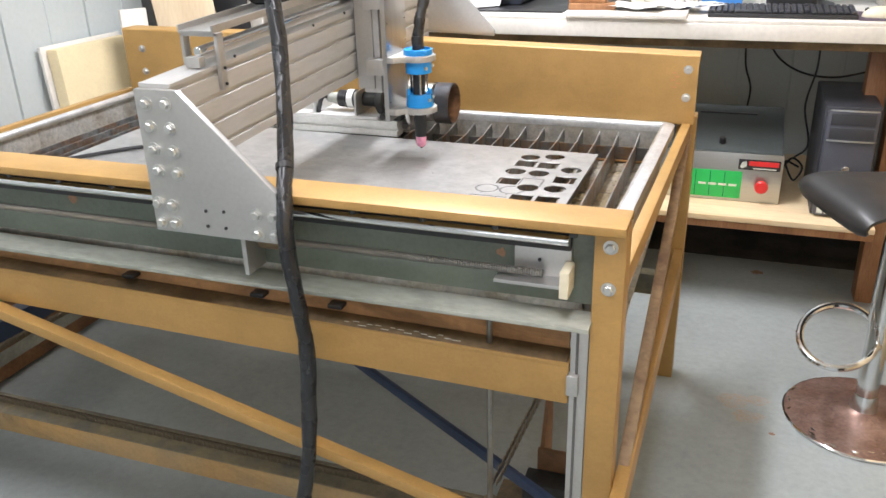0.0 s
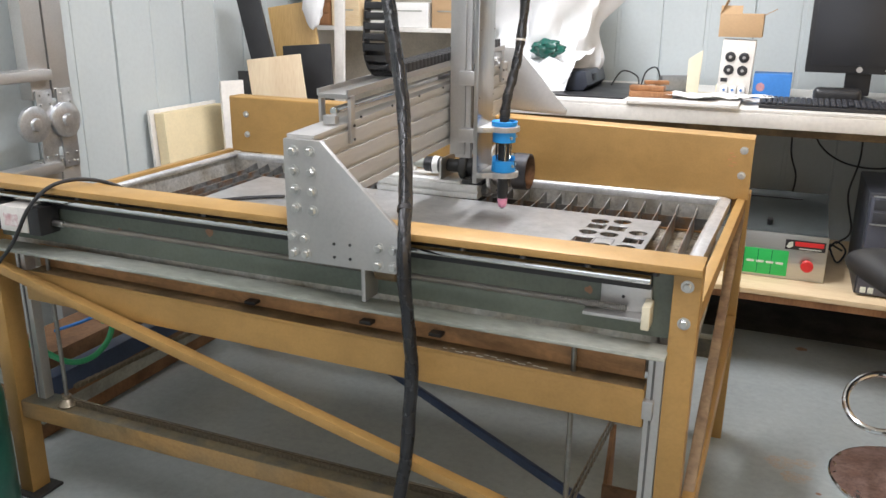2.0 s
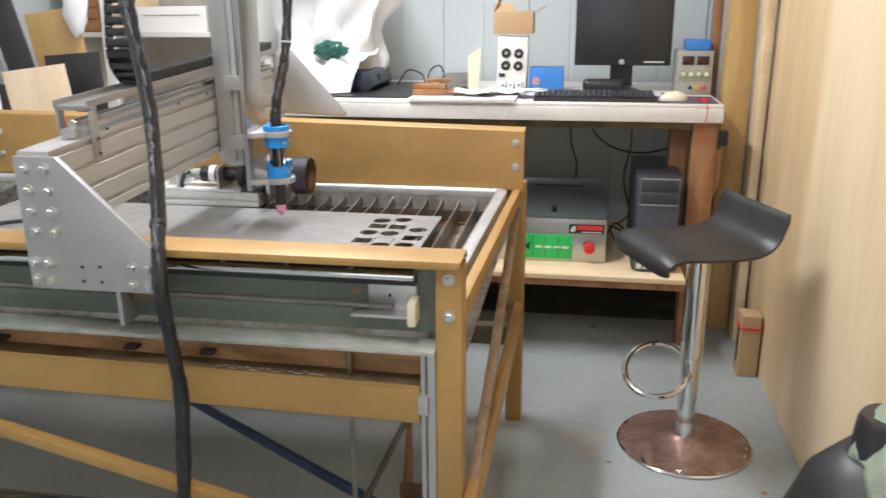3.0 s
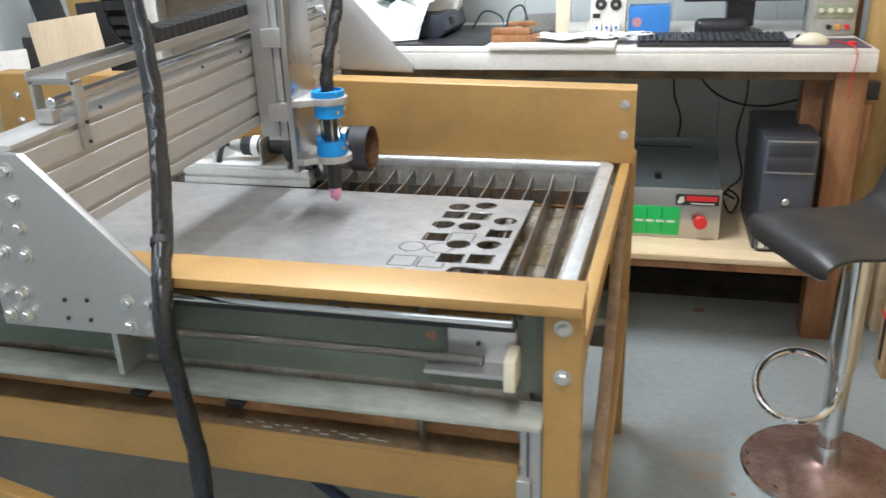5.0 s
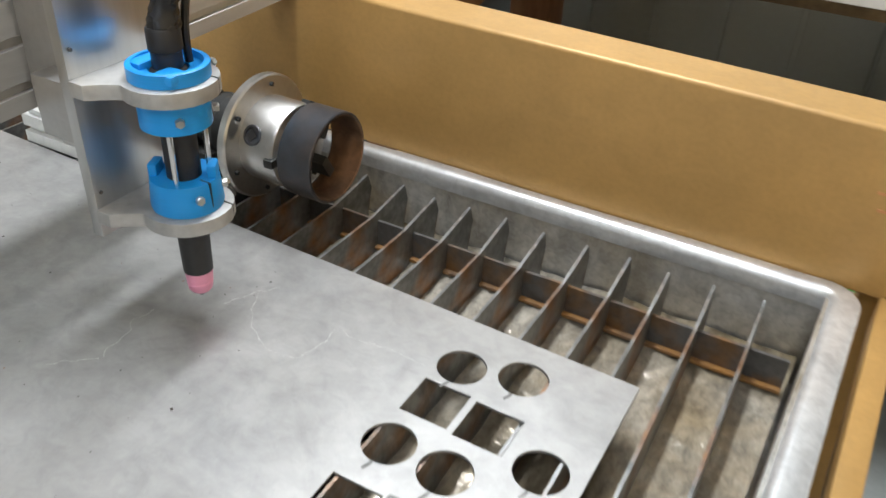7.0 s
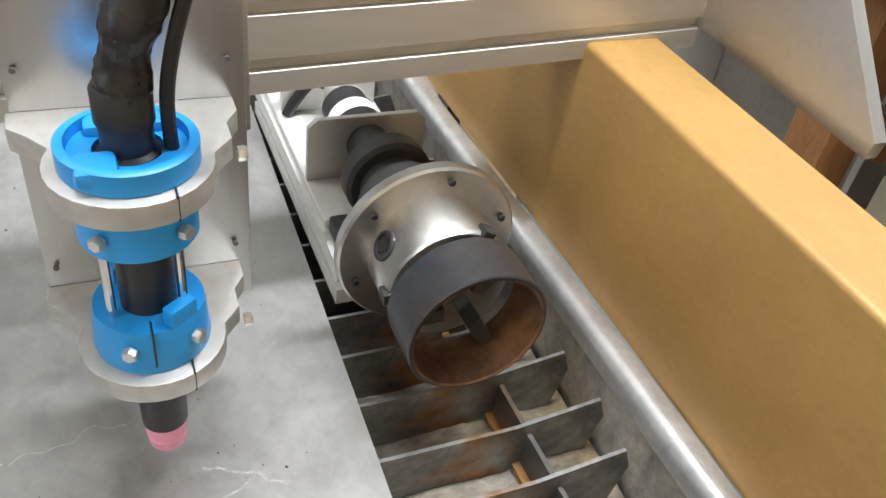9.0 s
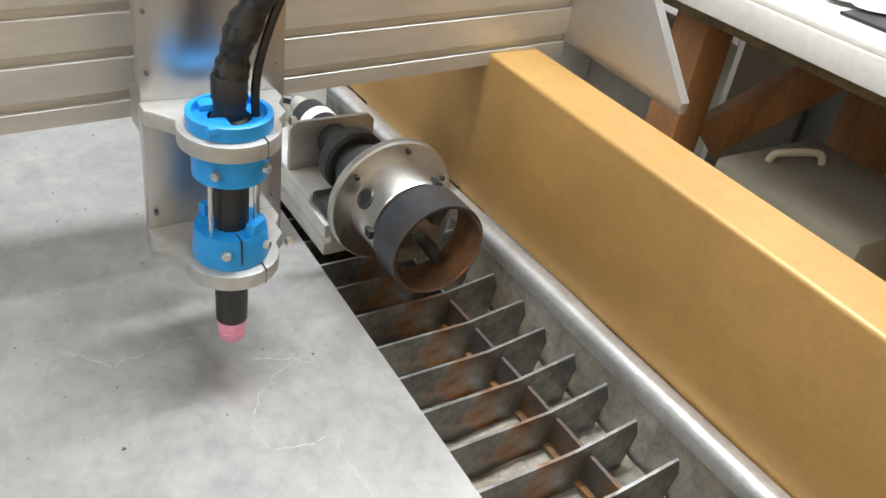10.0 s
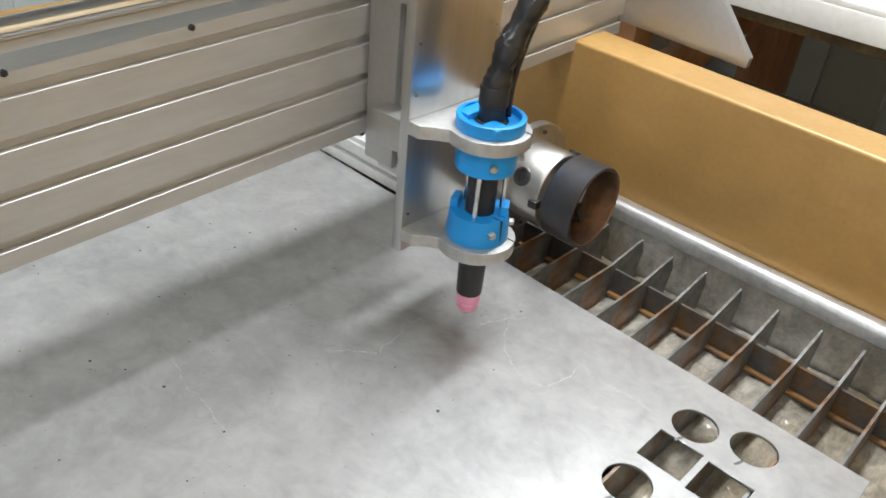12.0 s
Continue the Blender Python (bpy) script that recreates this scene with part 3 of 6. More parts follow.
def lip(bm, path):
    """A folded rim along a path of (inner point, outward direction, width), rounded towards the tray."""
    rows = []
    for i, ((px, py), (nx, ny), w) in enumerate(path):
        j = 0.0012 * noise.noise(Vector((px * 9, py * 9, 2)))
        sec = [(0.0, 0.768), (-0.001, 0.782), (0.0005, 0.788), (0.0045, 0.7915), (0.009, 0.7925), (w * 0.8, 0.7915 + j), (w + j, 0.7905 + j), (w + j, 0.786), (w, 0.768)]
        rows.append([bm.verts.new((px + nx * d, py + ny * d, z)) for d, z in sec])
    for a, b in zip(rows, rows[1:]):
        for k in range(len(a)):
            bm.faces.new((a[k], a[(k + 1) % len(a)], b[(k + 1) % len(b)], b[k]))
    bm.faces.new(rows[0])
    bm.faces.new(rows[-1][::-1])
    return bm


rim = bmesh.new()
path = [((X0 + 0.024 + k * 0.05, 2.532), (0, 1), 0.0215) for k in range(33)]
path += [((-0.044 + 0.012 * math.sin(a), 2.520 + 0.012 * math.cos(a)), (math.sin(a), math.cos(a)), 0.0215 + 0.0073 * a / 1.571) for a in (0.0, 0.3, 0.6, 0.9, 1.2, 1.5)]
path += [((-0.032 - 0.030 * k / 18, 2.515 - 0.915 * k / 18), (1, -0.03), 0.029) for k in range(19)]
lip(rim, path)
rod(rim, (X0 + 0.008, Y0, 0.784), (X0 + 0.008, Y1 - 0.012, 0.784), 0.0105, 12)
part("rim", rim, RIMM, tray, "bright folded aluminium rim")
sl = bmesh.new()
bmesh.ops.create_grid(sl, x_segments=230, y_segments=130, size=0.5)
for v in sl.verts:
    x, y = X0 + 0.008 + (v.co.x + 0.5) * (X1 - X0 - 0.046 - 0.030 * (0.5 - v.co.y)), Y0 + 0.008 + (v.co.y + 0.5) * (Y1 - Y0 - 0.032)
    v.co = Vector((x, y, 0.701 + 0.004 * noise.noise(Vector((x * 14, y * 22, 0))) + 0.0025 * noise.noise(Vector((x * 55, y * 70, 3))) + 0.0012 * noise.noise(Vector((x * 120, y * 170, 6)))))
part("sludge", sl, SLUDGE, tray, "wet brown sludge over the pan")
RUSTBAR = mat("rusty_cross_bar", (0.11, 0.105, 0.10), 0.5, 0.5, 0.25, 20, 110, 0.2, col2=(0.20, 0.105, 0.04), stain=0.8)
# slats on edge, 50 mm apart
SL = bmesh.new()
prism(SL, [(1.615 - 2.0, 0.697), (2.520 - 2.0, 0.697), (2.530 - 2.0, 0.742), (2.522 - 2.0, 0.764), (2.45 - 2.0, 0.7535), (1.615 - 2.0, 0.7535)], "yz", -0.0016, 0.0016)
SL = finish("slat", SL, SLAT, False)
SLX = [-0.090 - 0.0500 * k for k in range(31)]
for k, x in enumerate(SLX):
    piece("slat", SL, (x, 2.0 - 0.004 * (k % 3), 0.001 * ((k * 7) % 3 - 1)), tray, (0, 0, 0.3 * math.sin(k * 1.3)))
for y in (2.462, 1.75):
    part("cross_bar", box(-1.62, -0.048, y - 0.002, y + 0.002, 0.697, 0.742, 0), RUSTBAR, tray, "dark steel cross bar")
    part("bar_flange", box(-1.62, -0.048, y - 0.009, y - 0.002, 0.7045, 0.7085, 0.0005), OXIDE, tray, "orange rusted flange")


# ---- the steel sheet ----
def plate_with_holes(name, outer, holes, z0, z1, material, label, category):
    """A flat plate cut through by closed outlines."""
    cu = bpy.data.curves.new(name, "CURVE")
    cu.dimensions, cu.fill_mode, cu.extrude = "2D", "BOTH", (z1 - z0) / 2
    for loop in [outer] + holes:
        s = cu.splines.new("POLY")
        s.points.add(len(loop) - 1)
        for p, (x, y) in zip(s.points, loop):
            p.co = (x, y, 0, 1)
        s.use_cyclic_u = True
    tmp = bpy.data.objects.new(name, cu)
    scene.collection.objects.link(tmp)
    me = bpy.data.meshes.new_from_object(tmp.evaluated_get(bpy.context.evaluated_depsgraph_get()))
    bpy.data.objects.remove(tmp)
    b = bmesh.new()
    b.from_mesh(me)
    bmesh.ops.remove_doubles(b, verts=b.verts, dist=0.00005)
    b.to_mesh(me)
    b.free()
    me.materials.clear()
    me.materials.append(material)
    ob = new(name, me)
    ob.location = (0, 0, (z0 + z1) / 2)
    return tagged(ob, label, category)


def ring(cx, cy, r, n=28):
    return [(cx + r * math.cos(2 * math.pi * k / n), cy + r * math.sin(2 * math.pi * k / n)) for k in range(n)]


def sq(cx, cy, h):
    return [(cx - h, cy - h), (cx + h, cy - h), (cx + h, cy + h), (cx - h, cy + h)]


CIRCLES = [(-0.315, 2.264), (-0.259, 2.280), (-0.322, 2.149), (-0.267, 2.146), (-0.201, 2.187), (-0.267, 2.044), (-0.209, 2.050), (-0.290, 1.882), (-0.346, 1.757)]
SQUARES = [(-0.313, 2.211), (-0.259, 2.208), (-0.320, 2.077), (-0.201, 2.113), (-0.265, 1.973), (-0.210, 1.977), (-0.349, 1.820), (-0.293, 1.817)]
KERFC = [(-0.351, 2.017), (-0.297, 2.017), (-0.346, 1.885), (-0.290, 1.752)]
KERFS = [(-0.268, 2.079), (-0.348, 1.946), (-0.294, 1.946)]
holes = [ring(x, y, 0.0238) for x, y in CIRCLES] + [sq(x, y, 0.0238) for x, y in SQUARES]
jag = [(-0.163, 2.326), (-0.1675, 1.931), (-0.200, 1.932), (-0.232, 1.937), (-0.251, 1.934), (-0.256, 1.926), (-0.262, 1.90), (-0.2625, 1.86), (-0.2665, 1.85), (-0.2655, 1.79), (-0.262, 1.72), (-0.268, 1.66), (-0.266, 1.625)]
outer = jag + [(-1.44, 1.628), (-1.455, 2.362)]
sheet = plate_with_holes("steel_sheet", outer, holes, 0.7545, 0.7585, SHEET, "grey mill-steel sheet with rows of cut-out circles and squares, on slats", "steel sheet")


KERFM = mat("burnt_kerf", (0.20, 0.197, 0.19), 0.6, 0.4, 0.2, 60)


def inlay(name, pts, w, material, label=""):
    """A narrow mark lying on the sheet along a line of points."""
    b = bmesh.new()
    L, R = [], []
    n = len(pts)
    for i, p in enumerate(pts):
        t = (Vector(pts[min(i + 1, n - 1)]) - Vector(pts[max(i - 1, 0)])).normalized()
        q = Vector((-t.y, t.x)) * w / 2 * (1 + (0.12 if material is KERFM else 0.5) * math.sin(i * 2.3))
        L.append(b.verts.new((p[0] + q.x, p[1] + q.y, 0.7588)))
        R.append(b.verts.new((p[0] - q.x, p[1] - q.y, 0.7588)))
    for i in range(n - 1):
        b.faces.new((L[i], L[i + 1], R[i + 1], R[i]))
    ob = part(name, b, material, None, label)
    ob.parent = sheet
    ob.matrix_parent_inverse = Matrix.Translation((0, 0, -0.7565))
    return ob


def inside(x, y):
    return any(math.hypot(x - a, y - c) < 0.0245 for a, c in CIRCLES) or any(abs(x - a) < 0.0245 and abs(y - c) < 0.0245 for a, c in SQUARES)


for loop in [ring(x, y, 0.0242, 40) for x, y in KERFC] + [[p for a, b in zip(sq(x, y, 0.0238), sq(x, y, 0.0238)[1:] + sq(x, y, 0.0238)[:1]) for p in [(a[0] + (b[0] - a[0]) * k / 8, a[1] + (b[1] - a[1]) * k / 8) for k in range(8)]] for x, y in KERFS]:
    run = []
    for p in loop + loop[:1]:
        if inside(*p):
            if len(run) > 2:
                inlay("cut_line", run, 0.0042, KERFM)
            run = []
        else:
            run.append(p)
    if len(run) > 2:
        inlay("cut_line", run, 0.0042, KERFM)
CHALK = mat("pale_scratch", (0.53, 0.525, 0.51), 0.55, 0.25, 0.2, 120, 300, 0.0, col2=(0.43, 0.425, 0.415))
for x, y in CIRCLES[:8] + KERFC:
    inlay("pierce_tail", [(x - 0.001, y - 0.0243), (x - 0.002, y - 0.028), (x - 0.0045, y - 0.034)], 0.0030, KERFM)
for pts, w in (([(-0.546, 2.250), (-0.526, 2.216), (-0.500, 2.196), (-0.471, 2.187), (-0.451, 2.195), (-0.444, 2.222), (-0.446, 2.245)], 0.0020),
               ([(-0.565, 2.220), (-0.556, 2.236), (-0.548, 2.253), (-0.536, 2.271)], 0.0028),
               ([(-0.440, 2.247), (-0.415, 2.244), (-0.385, 2.249), (-0.345, 2.247)], 0.0013),
               ([(-0.614, 2.174), (-0.620, 2.150), (-0.609, 2.133), (-0.607, 2.111), (-0.602, 2.099)], 0.0014),
               ([(-0.606, 2.094), (-0.618, 2.084), (-0.637, 2.065)], 0.0016),
               ([(-0.380, 1.915), (-0.391, 1.894), (-0.384, 1.852), (-0.377, 1.817), (-0.372, 1.790), (-0.380, 1.765)], 0.0022),
               ([(-0.755, 1.933), (-0.718, 1.930), (-0.688, 1.921), (-0.666, 1.923), (-0.614, 1.914)], 0.0008)):
    line = [(q.x, q.y) for q in spline([(a, b, 0) for a, b in pts], 10)]
    line = [(a + 0.0035 * noise.noise(Vector((a * 90, b * 90, 2))), b + 0.0035 * noise.noise(Vector((a * 90, b * 90, 5)))) for a, b in line]
    inlay("scratch", line, 0.65 * w, CHALK, "pale scratch mark")

# specks of slag and rust on the sheet
rnd = random.Random(12)
SPECK = mat("dark_speck", (0.09, 0.075, 0.065), 0.7, 0.2, 0.2)
REDSPECK = mat("rust_speck", (0.34, 0.20, 0.15), 0.7, 0.0, 0.2)
specks = [bmesh.new(), bmesh.new()]
for k in range(190):
    x, y = rnd.uniform(-1.25, -0.50), rnd.uniform(1.66, 2.30)
    r = 0.0005 + 0.0011 * rnd.random() ** 3
    b = specks[k % 5 == 0]
    b.faces.new([b.verts.new((x + r * rnd.uniform(0.6, 1.5) * math.cos(a), y + r * rnd.uniform(0.6, 1.5) * math.sin(a), 0.7588)) for a in [j * 1.047 for j in range(6)]])
for nm, b, m in (("dark_specks", specks[0], SPECK), ("rust_specks", specks[1], REDSPECK)):
    ob = tagged(part(nm, b, m, None), kind="stuff")
    ob.parent = sheet
    ob.matrix_parent_inverse = Matrix.Translation((0, 0, -0.7565))
# rusty marks on the green web and an orange mark by the bolts of the back beam
for x, z, r in ((-1.04, 0.826, 0.010), (-0.19, 0.818, 0.007), (-1.30, 0.80, 0.006), (-0.62, 0.79, 0.005)):
    b = bmesh.new()
    b.faces.new([b.verts.new((x + r * (1 + 0.5 * noise.noise(Vector((math.cos(a), math.sin(a), x * 9)))) * math.cos(a), 1.5596, z + r * (1 + 0.6 * noise.noise(Vector((math.cos(a), math.sin(a), x * 5)))) * math.sin(a))) for a in [j * 0.349 for j in range(18)]])
    part("rust_mark", b, FSPOT, table)
for i, (x, z) in enumerate(((-0.022, 0.915), (-0.016, 0.906), (-0.025, 0.897), (-0.012, 0.889), (-0.02, 0.879))):
    part("chalk_mark", box(x, x + 0.011, 2.5552, 2.5559, z, z + 0.003, 0), CHALKRED, table, "faint orange chalk mark")
for i in range(15):
    x = -0.475 + 0.0145 * i
    z = 0.668 - 0.01353 * (x + 1.59)
    part("chalk_scrawl", box(x, x + 0.009 + 0.003 * (i % 3), 1.551 + 0.006 * math.sin(i * 2.2), 1.5525 + 0.006 * math.sin(i * 2.2), z + 0.0002, z + 0.0006, 0), BAR, lift, "pale chalk scrawl, unreadable")

# ---- the gantry ----
gantry = thing("gantry", (-0.74, 2.1, 0.82), "aluminium gantry bridge spanning the cutting table", "gantry")
BX, BZ0, BZ1 = -0.720, 0.922, 1.088
GY0, GY1 = 1.4875, 2.664


def rise(bm, y0=1.49, slope=0.040):
    """The bridge climbs a little towards the back."""
    for v in bm.verts:
        v.co.z += slope * (v.co.y - y0)
    return bm


def slotted(y0, y1, z0, z1, xf, xb, slots):
    """A beam along y with slots running down its face."""
    poly = [(xb, z0), (xf, z0)]
    for z in slots:
        poly += [(xf, z - 0.0052), (xf - 0.0012, z - 0.0046), (xf - 0.0055, z - 0.0046), (xf - 0.0055, z + 0.0042), (xf - 0.0012, z + 0.0042), (xf, z + 0.0050)]
    poly += [(xf, z1), (xb, z1)]
    bm = prism(bmesh.new(), poly, "xz", y0, y1)
    for v in bm.verts:
        if v.co.z > z1 - 0.001 and v.co.y < y0 + 0.001:
            v.co.z -= 0.013
    return rise(bm)


part("bridge_beam", slotted(GY0 + 0.0005, GY1, BZ0, BZ1, BX, BX - 0.060, [BZ0 + 0.0215, BZ0 + 0.0625, BZ0 + 0.1030, BZ0 + 0.1425]), EXTR, gantry, "slotted aluminium extrusion beam", smooth=False)
rail = bmesh.new()
prism(rail, [(BX - 0.012, BZ1), (BX - 0.018, BZ1 + 0.006), (BX - 0.026, BZ1 + 0.006), (BX - 0.032, BZ1)], "xz", GY0 + 0.125, GY1 - 0.05, 0.001)
strip = part("rail_support", rise(rail), EXTR, gantry)
part("round_rail", rise(rod(bmesh.new(), (BX - 0.022, GY0 + 0.115, BZ1 + 0.0135), (BX - 0.022, GY1 - 0.05, BZ1 + 0.0135), 0.0085, 16, 0.001)), CHROME, strip, "polished round guide rail")
for k in range(7):
    piece("rail_screw", DARKBOLT, (BX - 0.001, GY0 + 0.19 + k * 0.150, BZ1 - 0.0085 + 0.040 * (0.19 + k * 0.150)), strip, (0, 90, 0))
front = [(-0.781, 0.824), (-0.542, 0.824), (-0.538, 0.912), (-0.700, 1.068), (-0.781, 1.068)]
pl = part("end_plate", prism(bmesh.new(), front, "xz", 1.475, 1.487, 0.0012), ALU, gantry, "cut aluminium end plate")
for x, z in [(-0.76, 1.045), (-0.722, 1.046), (-0.759, 1.007), (-0.721, 1.006), (-0.759, 0.969), (-0.72, 0.968), (-0.758, 0.932), (-0.72, 0.930), (-0.769, 0.874), (-0.741, 0.872), (-0.767, 0.840), (-0.739, 0.840), (-0.578, 0.872), (-0.547, 0.871), (-0.579, 0.838), (-0.547, 0.838)]:
    piece("plate_bolt", BOLT, (x, 1.475, z), pl, (90, 17 * math.sin(900 * x + 300 * z), 0))
for x, z in [(-0.675, 0.869), (-0.64, 0.871), (-0.675, 0.842), (-0.64, 0.842)]:
    piece("tapped_hole", DARKBOLT, (x, 1.4765, z), pl, (90, 0, 0))
part("bearing_bracket", box(-0.625, -0.616, 1.489, 1.545, 0.752, 0.845, 0.0015), ALU, gantry)
part("ball_nut", rod(bmesh.new(), (-0.612, 1.532, 0.805), (-0.565, 1.532, 0.805), 0.017, 16, 0.002), GRIME, gantry, "greasy ball nut")
back = [(-0.815, 0.99), (-0.525, 0.978), (-0.523, 0.992), (-0.69, 1.178), (-0.815, 1.178)]
part("end_plate", prism(bmesh.new(), back, "xz", 2.664, 2.676, 0.0012), ALU, gantry, "cut aluminium end plate")
# cable tray above the beam
for y in (1.622, 2.585):
    b = bmesh.new()
    bx(b, BX + 0.0005, BX + 0.008, y, y + 0.018, BZ1 - 0.055, 1.129, 0.001)
    bx(b, BX - 0.068, BX + 0.008, y, y + 0.018, 1.1235, 1.1295, 0.001)
    bx(b, BX - 0.068, BX - 0.0615, y, y + 0.018, BZ1 - 0.02, 1.129, 0.001)
    br = part("tray_bracket", rise(b), ALU, gantry)
    for z in (BZ1 - 0.046, BZ1 - 0.018):
        piece("bracket_screw", DARKBOLT, (BX + 0.008, y + 0.009, z + 0.040 * (y - 1.49)), br, (0, 90, 0))
tr = bmesh.new()
prism(tr, [(BX - 0.068, 1.130), (BX + 0.004, 1.130), (BX + 0.004, 1.143), (BX, 1.143), (BX, 1.134), (BX - 0.064, 1.134), (BX - 0.064, 1.143), (BX - 0.068, 1.143)], "xz", 1.618, 2.62)
part("cable_tray", rise(tr), ALU, gantry, "folded aluminium tray for the cable chain")
part("shaft_support", box(BX - 0.036, BX - 0.008, 1.585, 1.602, BZ1 - 0.006, BZ1 + 0.012, 0.002), ALU, gantry)

# cable chain: lies in the tray, then rises in a loop
chainc = thing("cable_chain", (-0.78, 2.0, 1.17), "black plastic cable chain lying in its tray and looping up", "cable chain")
CL = bmesh.new()
bx(CL, -0.011, 0.011, -0.028, -0.023, -0.014, 0.014, 0.002)
bx(CL, -0.011, 0.011, 0.023, 0.028, -0.014, 0.014, 0.002)
bx(CL, -0.007, 0.007, -0.023, 0.023, 0.010, 0.013, 0.001)
bx(CL, -0.007, 0.007, -0.023, 0.023, -0.013, -0.010, 0.001)
CL = finish("chain_segment", CL, BLACK)
path = [Vector((-0.752, 2.60 - 0.0225 * k, 1.149 + 0.040 * (1.11 - 0.0225 * k))) for k in range(33)]
R = 0.062
cy, cz = path[-1].y, path[-1].z + R
for k in range(1, 6):
    a = radians(k * 19)
    path.append(Vector((-0.752, cy - R * math.sin(a), cz - R * math.cos(a))))
p = path[-1].copy()
for k in range(1, 15):
    path.append(p + Vector((0, 0.0035 * k, 0.0222 * k)))
for a, b in zip(path, path[1:]):
    d = b - a
    ob = piece("chain_segment", CL, (a + b) / 2, chainc)
    ob.rotation_mode = "QUATERNION"
    ob.rotation_quaternion = d.to_track_quat("X", "Z")

# ---- the torch carriage ----
car = thing("torch_carriage", (-0.66, 2.2, 0.86), "aluminium lifting carriage on the gantry that holds the torch", "machine carriage")
part("saddle", box(BX + 0.004, BX + 0.016, 2.176, 2.285, 0.935, 1.155, 0.002), ALU, car)
part("side_plate", box(BX + 0.004, -0.674, 2.172, 2.179, 0.925, 1.62, 0.001), ALU, car)
part("screw_housing", box(BX + 0.017, -0.668, 2.185, 2.235, 0.93, 1.16, 0.002), DARKIRON, car)
for y in (2.180, 2.238):
    part("slide_column", box(BX + 0.016, -0.660, y, y + 0.016, 0.915, 1.62, 0.0015), EXTR, car)
for z in (0.962, 1.110):
    part("slide_block", box(-0.684, -0.641, 2.150, 2.178, z, z + 0.036, 0.002), ALU, car)
part("lift_plate", box(-0.640, -0.628, 2.146, 2.268, 0.855, 1.62, 0.0012), ALUBRIGHT, car, "bright brushed aluminium lift plate")
for z in (0.90, 1.03, 1.08, 1.25, 1.4):
    for y in (2.152, 2.258):
        piece("plate_screw", PINHEAD, (-0.628, y, z), car, (0, 90, 0))
TX, TY = -0.572, 2.200


def clamp(z0, z1, r):
    """An arm from the plate that ends in a split ring round the torch."""
    pts = [(-0.628, TY - 0.056), (-0.612, TY - 0.056), (-0.603, TY - 0.047)]
    pts += [(TX + 0.041 * math.cos(radians(a)), TY + 0.041 * math.sin(radians(a))) for a in range(-115, 100, 12)]
    pts += [(TX - 0.012, TY + 0.052), (-0.600, TY + 0.052), (-0.612, TY + 0.060), (-0.628, TY + 0.060)]
    b = prism(bmesh.new(), pts, "xy", z0, z1, 0.0015)
    return b


for z0, z1 in ((0.992, 1.006), (0.871, 0.885)):
    c = part("clamp_arm", clamp(z0, z1, 0.04), ALUROUGH, car, "sawn aluminium clamp arm")
    piece("clamp_screw", SMALLBOLT, (TX - 0.006, TY + 0.052, (z0 + z1) / 2), c, (-90, 0, 0))
    part("clamp_slit", box(TX + 0.018, TX + 0.0368, TY + 0.017, TY + 0.0182, z0 - 0.0005, z1 + 0.0006, 0), BLACK, c)
up = bmesh.new()
lathe(up, (TX, TY, 0), (TX, TY, 1), [(0.964, 0.017), (0.964, 0.0305), (1.005, 0.0305), (1.0065, 0.034), (1.018, 0.034), (1.019, 0.0325), (1.019, 0.029), (1.013, 0.0285), (1.013, 0.017), (0.964, 0.017)], 40)
bx(up, TX + 0.008, TX + 0.029, TY - 0.026, TY - 0.006, 1.009, 1.0185, 0.004)
bx(up, TX - 0.028, TX - 0.012, TY - 0.020, TY + 0.020, 1.009, 1.0188, 0.004)
u = part("torch_bush", up, BLUE, car, "sky-blue printed plastic torch bush")
lo = bmesh.new()
lathe(lo, (TX, TY, 0), (TX, TY, 1), [(0.884, 0.0155), (0.884, 0.0315), (0.888, 0.0325), (0.910, 0.0308), (0.914, 0.0300), (0.914, 0.0155), (0.884, 0.0155)], 40)
for a in (35, 150, 205):
    bx(lo, 0.021, 0.0295, -0.009, 0.009, 0.912, 0.925, 0.002, Matrix.Translation((TX, TY, 0)) @ Matrix.Rotation(radians(a), 4, "Z"))
l = part("torch_bush", lo, BLUE, car, "sky-blue printed plastic torch bush")
for a, z, par in ((-38, 0.977, u), (38, 0.977, u), (-25, 0.902, l), (42, 0.902, l)):
    c = Vector((TX + 0.0303 * math.cos(radians(a)), TY + 0.0303 * math.sin(radians(a)), z))
    piece("bush_screw", SMALLBOLT, c, par, (0, 90, a))
for a in (-62, 50, 170):
    c = (TX + 0.0225 * math.cos(radians(a)), TY + 0.0225 * math.sin(radians(a)))
    part("guide_pin", rod(bmesh.new(), (*c, 0.912), (*c, 0.966), 0.0026, 10), CHROME, car)
part("bush_slit", box(TX + 0.020, TX + 0.0322, TY - 0.0022, TY - 0.001, 0.888, 0.9143, 0), BLACK, l)
torch = thing("plasma_torch", (TX, TY, 0.784), "black plasma torch with a pink ceramic nozzle", "torch")
part("barrel", lathe(bmesh.new(), (TX, TY, 0), (TX, TY, 1), [(0.811, 0), (0.811, 0.0140), (0.880, 0.0152), (0.962, 0.0152), (0.968, 0.0152), (1.012, 0.0152), (1.014, 0.0128), (1.028, 0.0128), (1.029, 0.0142), (1.046, 0.0142), (1.048, 0.0130), (1.048, 0.0)], 28), BLACK, torch)
